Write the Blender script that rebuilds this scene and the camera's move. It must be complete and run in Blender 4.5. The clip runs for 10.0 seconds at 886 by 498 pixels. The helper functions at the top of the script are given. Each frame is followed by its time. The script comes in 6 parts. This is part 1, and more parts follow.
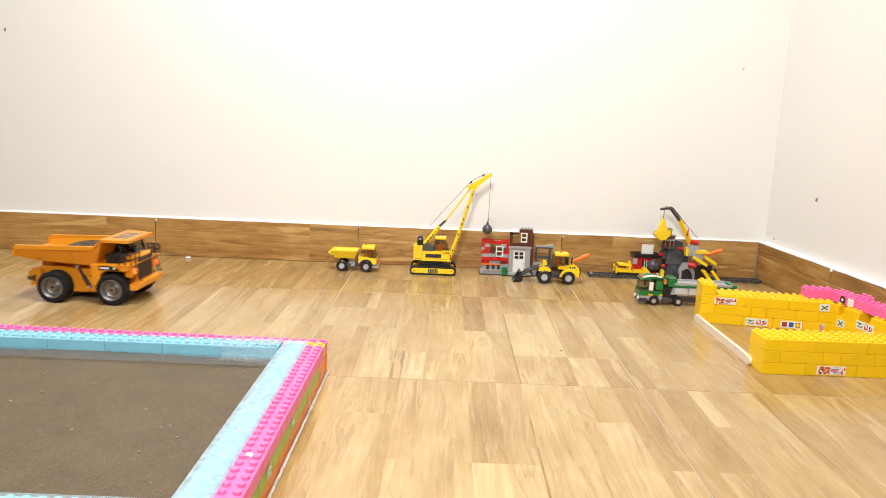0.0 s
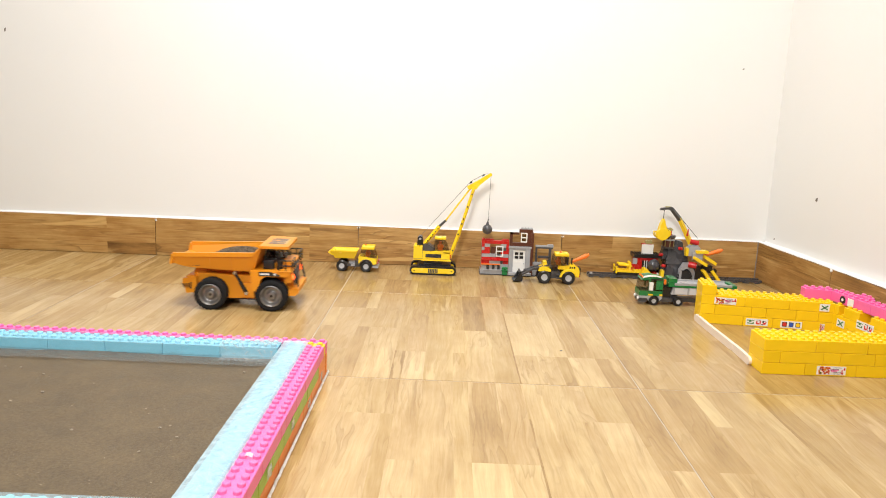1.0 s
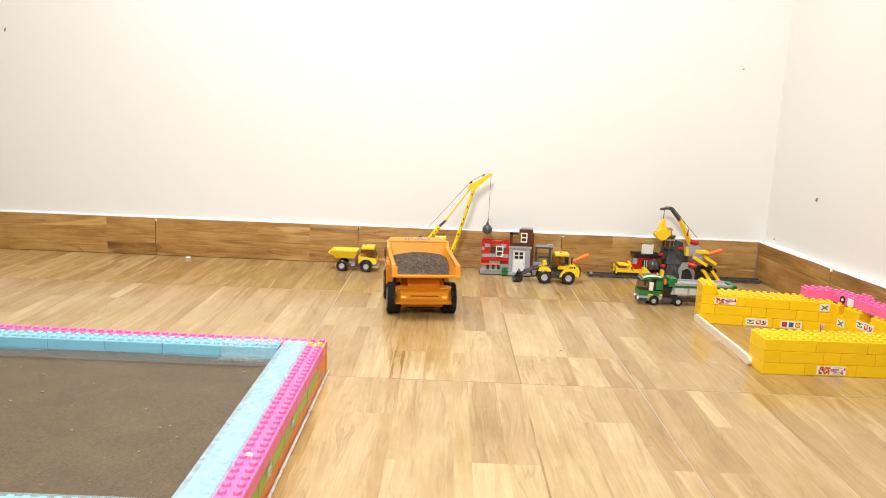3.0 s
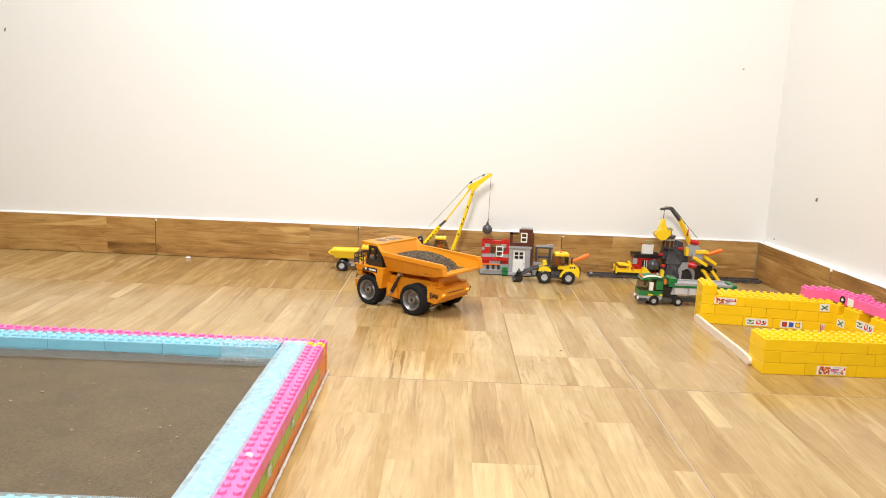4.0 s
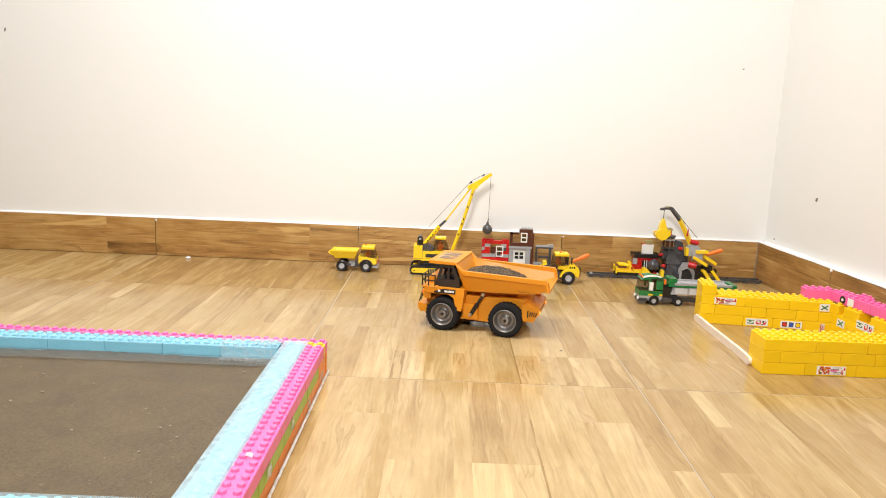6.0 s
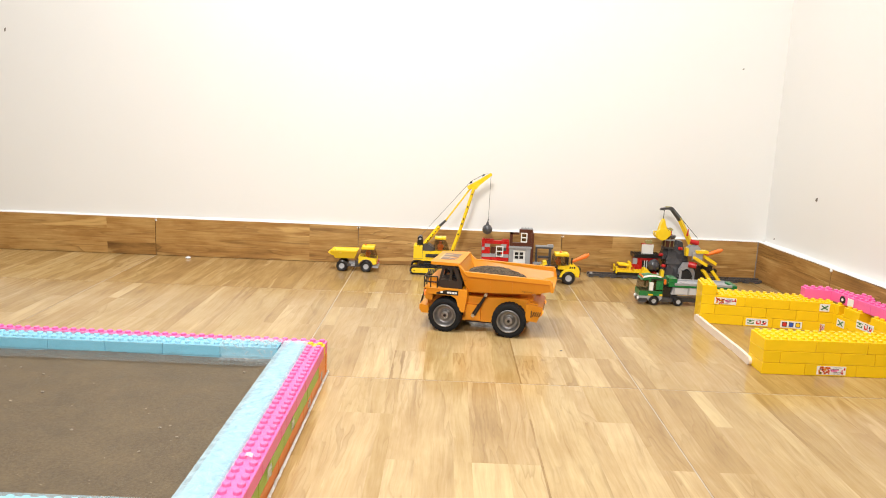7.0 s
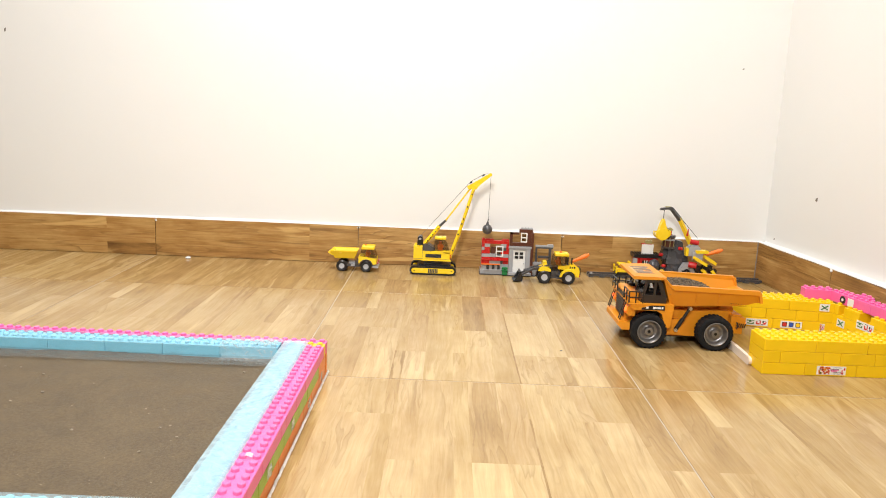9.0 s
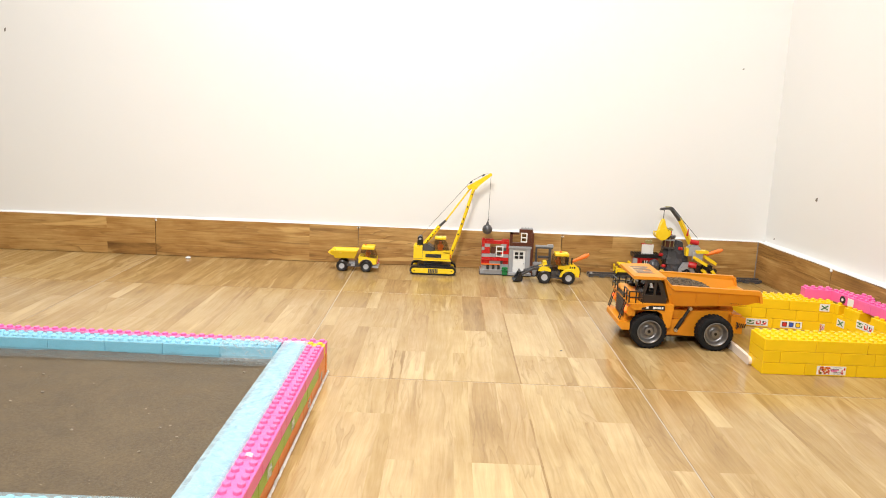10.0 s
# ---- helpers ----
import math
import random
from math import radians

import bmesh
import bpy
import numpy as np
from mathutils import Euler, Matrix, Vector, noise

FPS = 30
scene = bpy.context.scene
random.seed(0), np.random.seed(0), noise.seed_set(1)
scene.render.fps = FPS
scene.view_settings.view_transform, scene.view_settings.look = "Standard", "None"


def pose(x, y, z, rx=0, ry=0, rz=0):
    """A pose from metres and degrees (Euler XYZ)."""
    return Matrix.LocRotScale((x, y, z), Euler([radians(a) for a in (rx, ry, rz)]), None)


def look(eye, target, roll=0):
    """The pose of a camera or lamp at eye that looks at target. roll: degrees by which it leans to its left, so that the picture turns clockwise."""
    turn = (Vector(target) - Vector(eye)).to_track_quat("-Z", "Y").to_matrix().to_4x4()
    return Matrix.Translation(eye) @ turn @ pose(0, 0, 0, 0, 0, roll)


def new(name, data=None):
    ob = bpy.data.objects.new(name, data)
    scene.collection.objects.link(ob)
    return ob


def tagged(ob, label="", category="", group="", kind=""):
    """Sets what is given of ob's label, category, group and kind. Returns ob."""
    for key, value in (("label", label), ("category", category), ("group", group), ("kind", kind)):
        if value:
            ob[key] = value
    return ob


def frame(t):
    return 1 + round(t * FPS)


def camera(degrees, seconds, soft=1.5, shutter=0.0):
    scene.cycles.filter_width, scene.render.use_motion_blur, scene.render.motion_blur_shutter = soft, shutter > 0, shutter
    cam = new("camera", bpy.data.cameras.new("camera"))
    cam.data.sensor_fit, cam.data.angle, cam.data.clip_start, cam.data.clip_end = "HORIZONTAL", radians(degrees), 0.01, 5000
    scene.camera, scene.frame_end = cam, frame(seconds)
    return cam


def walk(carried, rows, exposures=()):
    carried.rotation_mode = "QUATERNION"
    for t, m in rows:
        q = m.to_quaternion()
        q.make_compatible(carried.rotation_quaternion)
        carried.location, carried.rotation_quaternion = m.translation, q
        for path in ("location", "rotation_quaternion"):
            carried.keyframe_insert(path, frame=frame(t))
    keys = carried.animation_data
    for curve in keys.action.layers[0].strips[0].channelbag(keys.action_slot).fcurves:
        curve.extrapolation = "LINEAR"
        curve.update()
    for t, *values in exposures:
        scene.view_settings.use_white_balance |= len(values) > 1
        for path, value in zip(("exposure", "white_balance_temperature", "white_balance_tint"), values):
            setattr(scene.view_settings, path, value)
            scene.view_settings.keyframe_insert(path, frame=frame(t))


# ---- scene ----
# camera, standing still
cam = camera(61.7, 10.0, soft=1.0, shutter=0.45)
VIEW = look((-0.343, -2.157, 0.455), (-0.348, -0.191, 0.089), 2.3)
walk(cam, [(0, VIEW), (10, VIEW)], exposures=[(0, 0.0, 6300, 10), (10, 0.0, 6300, 10)])

# light: a closed room, unseen walls darkened, a lit ceiling and a soft key behind the camera
world = bpy.data.worlds.new("world")
scene.world = world
world.use_nodes = True
world.node_tree.nodes["Background"].inputs[0].default_value = (1.0, 0.97, 0.93, 1)
world.node_tree.nodes["Background"].inputs[1].default_value = 0.3


def area_lamp(name, eye, target, sx, sy, watts, colour, spread=180):
    data = bpy.data.lights.new(name, "AREA")
    data.shape, data.size, data.size_y, data.energy, data.color = "RECTANGLE", sx, sy, watts, colour
    data.spread = radians(spread)
    ob = new(name, data)
    ob.matrix_world = look(eye, target)
    return ob


area_lamp("key_light", (-0.58, -2.62, 1.32), (-0.50, 0.0, 0.34), 0.34, 0.34, 21, (1.0, 0.97, 0.925), 140)
area_lamp("ceiling_light", (-0.66, -1.10, 2.25), (-0.62, -0.74, 0.0), 0.8, 0.8, 38, (1.0, 0.98, 0.945), 150)


# ---- materials ----
class Nodes:
    """Short hand for a material's node tree."""

    def __init__(self, name):
        self.mat = bpy.data.materials.new(name)
        self.mat.use_nodes = True
        self.t = self.mat.node_tree
        self.bsdf = self.t.nodes["Principled BSDF"]
        self.out = self.t.nodes["Material Output"]

    def put(self, socket, value):
        if isinstance(value, bpy.types.NodeSocket):
            self.t.links.new(value, socket)
        elif isinstance(value, (tuple, list)) and len(value) == 3 and socket.type == "RGBA":
            socket.default_value = (*value, 1)
        else:
            socket.default_value = value

    def math(self, op, a, b=0.0, c=0.0):
        n = self.t.nodes.new("ShaderNodeMath")
        n.operation = op
        for i, v in enumerate((a, b, c)):
            self.put(n.inputs[i], v)
        return n.outputs[0]

    def coords(self, kind="Object"):
        return self.t.nodes.new("ShaderNodeTexCoord").outputs[kind]

    def split(self, v):
        n = self.t.nodes.new("ShaderNodeSeparateXYZ")
        self.put(n.inputs[0], v)
        return n.outputs

    def join(self, x, y, z):
        n = self.t.nodes.new("ShaderNodeCombineXYZ")
        for i, v in enumerate((x, y, z)):
            self.put(n.inputs[i], v)
        return n.outputs[0]

    def noise(self, vec, scale, detail=3.0, rough=0.55, distort=0.0):
        n = self.t.nodes.new("ShaderNodeTexNoise")
        self.put(n.inputs["Vector"], vec)
        n.inputs["Scale"].default_value = scale
        n.inputs["Detail"].default_value = detail
        n.inputs["Roughness"].default_value = rough
        n.inputs["Distortion"].default_value = distort
        return n.outputs[0]

    def white(self, vec):
        n = self.t.nodes.new("ShaderNodeTexWhiteNoise")
        n.noise_dimensions = "3D"
        self.put(n.inputs["Vector"], vec)
        return n.outputs["Value"]

    def random(self):
        return self.t.nodes.new("ShaderNodeObjectInfo").outputs["Random"]

    def island(self):
        return self.t.nodes.new("ShaderNodeNewGeometry").outputs["Random Per Island"]

    def ramp(self, fac, stops):
        n = self.t.nodes.new("ShaderNodeValToRGB")
        self.put(n.inputs[0], fac)
        e = n.color_ramp.elements
        while len(e) < len(stops):
            e.new(0.5)
        for el, (pos, col) in zip(e, stops):
            el.position = pos
            el.color = (*col, 1)
        return n.outputs[0]

    def mix(self, fac, a, b, mode="MIX"):
        n = self.t.nodes.new("ShaderNodeMix")
        n.data_type, n.blend_type = "RGBA", mode
        self.put(n.inputs[0], fac)
        self.put(n.inputs[6], a)
        self.put(n.inputs[7], b)
        return n.outputs[2]

    def bump(self, height, strength, distance=0.001):
        n = self.t.nodes.new("ShaderNodeBump")
        n.inputs["Strength"].default_value = strength
        n.inputs["Distance"].default_value = distance
        self.put(n.inputs["Height"], height)
        self.put(self.bsdf.inputs["Normal"], n.outputs[0])

    def set(self, **kw):
        for k, v in kw.items():
            self.put(self.bsdf.inputs[k.replace("_", " ")], v)
        return self.mat


def shade(c, k):
    return tuple(min(1.0, x * k) for x in c)


def plastic(name, col, rough=0.32, vary=0.10, scale=60.0):
    """Moulded plastic: faint cloudiness, fingerprints in the gloss, a very fine relief."""
    n = Nodes(name)
    co = n.coords()
    big = n.noise(co, scale * 0.4, 2)
    fine = n.noise(co, scale * 9, 3)
    tone = n.math("MULTIPLY_ADD", n.random(), 0.35, n.math("MULTIPLY", big, 0.65))
    base = n.mix(tone, shade(col, 1 - vary), shade(col, 1 + vary))
    n.bump(n.math("MULTIPLY_ADD", fine, 0.3, big), 0.06, 0.0006)
    n.set(Base_Color=base, Roughness=n.math("MULTIPLY_ADD", big, 0.22, rough - 0.10))
    return n.mat


def wood_print(name, dark, mid, light, along, rough, contrast=1.0):
    """Wood printed on glazed porcelain: each printed piece carries its own tone and seed on its faces."""
    n = Nodes(name)
    s = n.split(n.coords())
    x, y = (s[0], s[1]) if along == "Y" else (s[2], s[0])
    piece = n.t.nodes.new("ShaderNodeAttribute")
    piece.attribute_name = "tone"
    seed = n.t.nodes.new("ShaderNodeAttribute")
    seed.attribute_name = "seed"
    w = n.math("ADD", n.math("MULTIPLY", seed.outputs["Fac"], 57.0), n.math("MULTIPLY", n.random(), 13.0))

    def streak(fx, fy, shift, detail, rough=0.55, distort=0.0):
        return n.noise(n.join(n.math("MULTIPLY", gx, fx), n.math("MULTIPLY", y, fy), n.math("ADD", w, shift)), 1.0, detail, rough, distort)
    gx = x
    sway = streak(5.0, 4.0, 0.0, 3)
    gx = n.math("ADD", x, n.math("MULTIPLY", sway, 0.030 if along == "Y" else 0.014))
    grain = streak(70.0, 4.2, 3.0, 6, 0.66, 0.6)
    fine = streak(330.0, 12.0, 7.0, 4, 0.65)
    blot = streak(13.0, 6.0, 11.0, 4, 0.6)
    tone = n.math("ADD", piece.outputs["Fac"], n.math("MULTIPLY", n.math("SUBTRACT", grain, 0.5), 0.46 * contrast))
    tone = n.math("ADD", tone, n.math("MULTIPLY", n.math("SUBTRACT", blot, 0.5), 0.62 * contrast))
    tone = n.math("ADD", tone, n.math("MULTIPLY", n.math("SUBTRACT", fine, 0.5), 0.30 * contrast))
    col = n.ramp(tone, [(0.05, dark), (0.50, mid), (0.95, light)])
    vein = n.ramp(streak(44.0, 2.4, 17.0, 5, 0.55, 0.6), [(0.60, (0, 0, 0)), (0.68, (1, 1, 1))])
    col = n.mix(n.math("MULTIPLY", vein, 0.30 * contrast), col, dark)
    pale = n.ramp(streak(30.0, 2.6, 23.0, 5, 0.55, 0.7), [(0.59, (0, 0, 0)), (0.66, (1, 1, 1))])
    col = n.mix(n.math("MULTIPLY", pale, 0.42 * contrast), col, shade(light, 1.12))
    # growth lines: contours of a stretched noise, in patches
    ring = n.math("FRACT", n.math("MULTIPLY", streak(17.0, 2.2, 31.0, 3, 0.5, 0.4), 11.0))
    ring = n.ramp(ring, [(0.0, (1, 1, 1)), (0.12, (0.5, 0.5, 0.5)), (0.40, (0, 0, 0)), (0.95, (0, 0, 0)), (1.0, (1, 1, 1))])
    patch = n.ramp(streak(9.0, 4.0, 41.0, 2), [(0.46, (0.08, 0.08, 0.08)), (0.62, (1, 1, 1))])
    col = n.mix(n.math("MULTIPLY", n.math("MULTIPLY", ring, patch), 0.34 * contrast), col, dark)
    # knots and short dark flecks
    knot = n.ramp(streak(34.0, 15.0, 47.0, 2), [(0.735, (0, 0, 0)), (0.80, (1, 1, 1))])
    col = n.mix(n.math("MULTIPLY", knot, 0.40), col, shade(dark, 0.7))
    # a cooler or warmer cast from piece to piece
    col = n.mix(n.math("MULTIPLY", n.math("FRACT", n.math("MULTIPLY", seed.outputs["Fac"], 7.31)), 0.45), col, n.mix(1.0, col, (0.97, 1.0, 0.88), "MULTIPLY"))
    n.bump(n.math("ADD", fine, grain), 0.05, 0.0005)
    smear = n.noise(n.coords(), 7.0, 3)
    n.set(Base_Color=col, Roughness=n.math("MULTIPLY_ADD", smear, 0.14, n.math("MULTIPLY_ADD", fine, 0.08, rough - 0.11)), Specular_IOR_Level=0.5)
    return n.mat


def wall_paint(name, col):
    n = Nodes(name)
    co = n.coords()
    big = n.noise(co, 1.3, 4)
    roller = n.noise(co, 240, 3)
    n.bump(n.math("MULTIPLY_ADD", n.noise(co, 9, 3), 1.5, roller), 0.12, 0.001)
    n.set(Base_Color=n.mix(big, shade(col, 0.95), shade(col, 1.03)), Roughness=n.math("MULTIPLY_ADD", roller, 0.1, 0.55))
    return n.mat


def gritty(name, dark, light, scale, rough, bump, cloud=0.5):
    n = Nodes(name)
    co = n.coords()
    a, b = n.noise(co, scale, 5, 0.7), n.noise(co, scale * 0.06, 4)
    speck = n.math("GREATER_THAN", n.noise(co, scale * 0.55, 1), 0.74)
    mixed = n.math("MULTIPLY_ADD", a, 0.7, n.math("MULTIPLY", b, cloud))
    lo = 0.17 + 0.5 * cloud
    col = n.ramp(mixed, [(lo, dark), (lo + 0.36, light)])
    col = n.mix(n.math("MULTIPLY", speck, 0.35), col, shade(light, 1.8))
    n.bump(n.math("ADD", a, b), bump, 0.002)
    n.set(Base_Color=col, Roughness=n.math("MULTIPLY_ADD", b, 0.3, rough - 0.15))
    return n.mat


def pellets_mat(name, dark, light):
    n = Nodes(name)
    n.bump(n.noise(n.coords(), 900, 3), 0.4, 0.0006)
    n.set(Base_Color=n.mix(n.island(), dark, light), Roughness=0.75)
    return n.mat


def metal(name, col, rough):
    n = Nodes(name)
    g = n.noise(n.coords(), 120, 3)
    n.set(Base_Color=n.mix(g, shade(col, 0.8), shade(col, 1.1)), Metallic=0.85, Roughness=n.math("MULTIPLY_ADD", g, 0.2, rough - 0.1))
    return n.mat


def glow(name, col, strength):
    n = Nodes(name)
    n.set(Base_Color=col, Roughness=0.25, Emission_Color=col, Emission_Strength=strength)
    return n.mat


def clear_film(name, tint, amount, rough=0.12):
    """Thin clear plastic: mostly see-through, with a milky, glossy share."""
    n = Nodes(name)
    t = n.t
    clear = t.nodes.new("ShaderNodeBsdfTransparent")
    mix = t.nodes.new("ShaderNodeMixShader")
    crease = n.noise(n.coords(), 55, 4, 0.6, 1.2)
    n.bump(crease, 0.5, 0.004)
    n.set(Base_Color=tint, Roughness=rough)
    n.put(mix.inputs[0], n.math("MULTIPLY_ADD", crease, amount, amount * 0.45))
    n.put(mix.inputs[1], clear.outputs[0])
    n.put(mix.inputs[2], n.bsdf.outputs[0])
    n.put(n.out.inputs[0], mix.outputs[0])
    return n.mat


M_WALL = wall_paint("white_wall_paint", (0.84, 0.829, 0.798))
M_BACK = wall_paint("darkened_wall_paint", (0.30, 0.285, 0.265))
M_CAULK = wall_paint("white_plaster", (0.88, 0.87, 0.85))
M_FLOOR = wood_print("floor_wood_tile", (0.190, 0.100, 0.030), (0.385, 0.244, 0.096), (0.590, 0.432, 0.222), "Y", 0.20, 1.08)
M_BASE = wood_print("baseboard_wood_tile", (0.120, 0.050, 0.012), (0.385, 0.198, 0.056), (0.61, 0.390, 0.145), "X", 0.42, 1.7)
M_GROUT = gritty("grout", (0.36, 0.28, 0.19), (0.52, 0.43, 0.32), 300, 0.9, 0.3)
M_JOINT = gritty("brown_joint", (0.26, 0.18, 0.10), (0.42, 0.31, 0.20), 300, 0.9, 0.3)
M_DARKGROUT = gritty("dark_grout", (0.22, 0.19, 0.16), (0.36, 0.31, 0.26), 300, 0.9, 0.3)
M_CHIP = gritty("chipped_plaster", (0.10, 0.08, 0.06), (0.26, 0.22, 0.18), 400, 0.9, 0.4)
M_YELLOW = plastic("yellow_block_plastic", (0.90, 0.575, 0.002), 0.36)
M_PINK = plastic("pink_block_plastic", (0.88, 0.145, 0.40), 0.34)
M_BLUE = plastic("light_blue_block_plastic", (0.24, 0.61, 0.77), 0.36)
M_ORANGE = plastic("orange_block_plastic", (0.86, 0.24, 0.02), 0.34)
M_GREEN = plastic("lime_block_plastic", (0.33, 0.50, 0.035), 0.34)
M_SAND = gritty("wet_dark_sand", (0.064, 0.043, 0.022), (0.190, 0.135, 0.072), 330, 0.62, 0.9, 0.26)
M_FILM = clear_film("clear_plastic_film", (0.52, 0.66, 0.72), 0.10, 0.05)
M_TAPE = clear_film("white_packing_tape", (0.56, 0.75, 0.83), 0.56, 0.24)
M_CRUMPLE = clear_film("thin_milky_tape", (0.62, 0.80, 0.86), 0.20, 0.14)
M_VEIL = clear_film("stud_glare_veil", (0.86, 0.74, 0.80), 0.045, 0.14)
M_FOLD = clear_film("crumpled_clear_film", (0.86, 0.91, 0.93), 0.11, 0.04)
M_WETFILM = clear_film("dark_wet_film", (0.20, 0.215, 0.22), 0.30, 0.08)
M_PAPERFILM = clear_film("white_edge_and_glint", (0.74, 0.72, 0.70), 0.85, 0.3)
M_EDGE = clear_film("milky_tape_edge", (0.74, 0.80, 0.82), 0.62, 0.2)
M_STICK = plastic("bleached_wood_stick", (0.82, 0.70, 0.58), 0.6, 0.08, 90)
M_CRUMB = gritty("pale_sand_crumb", (0.22, 0.17, 0.12), (0.42, 0.35, 0.27), 500, 0.8, 0.3)
M_PAPER = plastic("white_sticker_paper", (0.82, 0.82, 0.80), 0.5, 0.03)
M_INKRED = plastic("red_ink", (0.62, 0.03, 0.02), 0.5)
M_INKBLK = plastic("black_ink", (0.02, 0.02, 0.02), 0.5)
M_INKBLUE = plastic("blue_ink", (0.03, 0.09, 0.45), 0.5)
M_INKGRN = plastic("green_ink", (0.08, 0.22, 0.08), 0.5)

T_BODY = plastic("truck_orange_plastic", (0.71, 0.262, 0.008), 0.40, 0.08)
T_DARK = plastic("truck_brown_black_plastic", (0.030, 0.022, 0.018), 0.42)
T_BLACK = plastic("truck_black_plastic", (0.012, 0.012, 0.013), 0.38)
T_TYRE = gritty("truck_tyre_rubber", (0.005, 0.005, 0.006), (0.015, 0.0145, 0.0145), 500, 0.85, 0.25)
T_TYRE.node_tree.nodes["Principled BSDF"].inputs["Specular IOR Level"].default_value = 0.3
T_RIM = metal("truck_grey_rim", (0.33, 0.315, 0.305), 0.42)
T_STEEL = metal("bright_screw_steel", (0.62, 0.58, 0.52), 0.3)
T_LAMP = glow("orange_lamp_glow", (1.0, 0.11, 0.02), 3.2)
T_AMBER = glow("amber_lamp_glow", (1.0, 0.22, 0.02), 2.4)
T_GRAVEL = pellets_mat("gravel_pellets", (0.042, 0.029, 0.017), (0.23, 0.165, 0.100))
T_GRAVELBED = gritty("gravel_bed", (0.045, 0.034, 0.024), (0.14, 0.11, 0.08), 500, 0.8, 0.8)
T_PRINT = plastic("grey_brown_print", (0.26, 0.19, 0.15), 0.5)
T_PATCH = plastic("pale_worn_print", (0.55, 0.36, 0.17), 0.5)
T_GLASS = clear_film("tinted_cab_glass", (0.012, 0.011, 0.010), 0.16, 0.30)
T_GLASS.node_tree.nodes["Principled BSDF"].inputs["Specular IOR Level"].default_value = 0.15

L_YEL = plastic("toy_yellow", (0.90, 0.62, 0.020), 0.25, 0.06)
L_GREY = plastic("toy_light_grey", (0.36, 0.36, 0.37), 0.28, 0.06)
L_DGREY = plastic("toy_dark_grey", (0.066, 0.064, 0.067), 0.3, 0.08)
L_ROCK = plastic("toy_rock_grey", (0.058, 0.056, 0.061), 0.26, 0.34, 120)
L_BLACK = plastic("toy_black", (0.012, 0.012, 0.013), 0.3)
L_RED = plastic("toy_red", (0.50, 0.013, 0.013), 0.27, 0.06)
L_BROWN = plastic("toy_brown", (0.095, 0.028, 0.016), 0.3, 0.08)
L_WHITE = plastic("toy_white", (0.80, 0.79, 0.76), 0.28, 0.03)
L_GRN = plastic("toy_green", (0.012, 0.17, 0.045), 0.27, 0.06)
L_ORG = plastic("toy_orange", (0.85, 0.19, 0.02), 0.3, 0.06)
L_TAN = plastic("toy_olive_tan", (0.36, 0.31, 0.12), 0.3)
L_GLASS = clear_film("toy_smoked_glass", (0.060, 0.028, 0.010), 0.46, 0.10)
L_STRING = plastic("grey_string", (0.16, 0.15, 0.14), 0.8)
L_RIM = plastic("toy_grey_rim", (0.56, 0.56, 0.57), 0.3)


# ---- mesh tools ----
def box(bm, x0, x1, y0, y1, z0, z1):
    m = Matrix.LocRotScale(((x0 + x1) / 2, (y0 + y1) / 2, (z0 + z1) / 2), None, (abs(x1 - x0), abs(y1 - y0), abs(z1 - z0)))
    return bmesh.ops.create_cube(bm, size=1, matrix=m)["verts"]


def turned_box(bm, m, sx, sy, sz):
    return bmesh.ops.create_cube(bm, size=1, matrix=m @ Matrix.Diagonal((sx, sy, sz, 1)))["verts"]


def rod(bm, p, q, r, seg=10, r2=None):
    p, q = Vector(p), Vector(q)
    d = q - p
    m = Matrix.Translation((p + q) / 2) @ d.to_track_quat("Z", "Y").to_matrix().to_4x4()
    bmesh.ops.create_cone(bm, cap_ends=True, segments=seg, radius1=r, radius2=r if r2 is None else r2, depth=d.length, matrix=m)


def disc(bm, c, axis, r, depth, seg=20, r2=None):
    a = Vector(axis).normalized() * depth / 2
    rod(bm, Vector(c) - a, Vector(c) + a, r, seg, r2)


def prism(bm, pts, y0, y1):
    """A solid with the outline pts in x and z, from y0 to y1."""
    a = [bm.verts.new((x, y0, z)) for x, z in pts]
    b = [bm.verts.new((x, y1, z)) for x, z in pts]
    bm.faces.new(a)
    bm.faces.new(b[::-1])
    for i in range(len(pts)):
        j = (i + 1) % len(pts)
        bm.faces.new((a[j], a[i], b[i], b[j]))


def ball(bm, c, r, seg=16):
    bmesh.ops.create_uvsphere(bm, u_segments=seg, v_segments=seg // 2 + 2, radius=r, matrix=Matrix.Translation(c))


def lathe(bm, prof, axis_y, seg=32):
    """Turns a profile of (radius, along) round an axis parallel to Y at (0, 0)."""
    rings = []
    for r, a in prof:
        rings.append([bm.verts.new((r * math.cos(k * math.tau / seg), axis_y + a, r * math.sin(k * math.tau / seg))) for k in range(seg)])
    for i in range(len(prof) - 1):
        for k in range(seg):
            j = (k + 1) % seg
            bm.faces.new((rings[i][k], rings[i][j], rings[i + 1][j], rings[i + 1][k]))


def soft(bm, w=0.001, seg=2):
    es = [e for e in bm.edges if len(e.link_faces) == 2 and e.calc_face_angle(0) > 0.5]
    bmesh.ops.bevel(bm, geom=es, offset=w, segments=seg, profile=0.5, affect="EDGES", clamp_overlap=True)
    return bm


def studs(bm, x0, y0, z, nx, ny, pitch=0.008, r=0.0024, h=0.0017, seg=8):
    for i in range(nx):
        for j in range(ny):
            disc(bm, (x0 + (i + 0.5) * pitch, y0 + (j + 0.5) * pitch, z + h / 2), (0, 0, 1), r, h, seg)


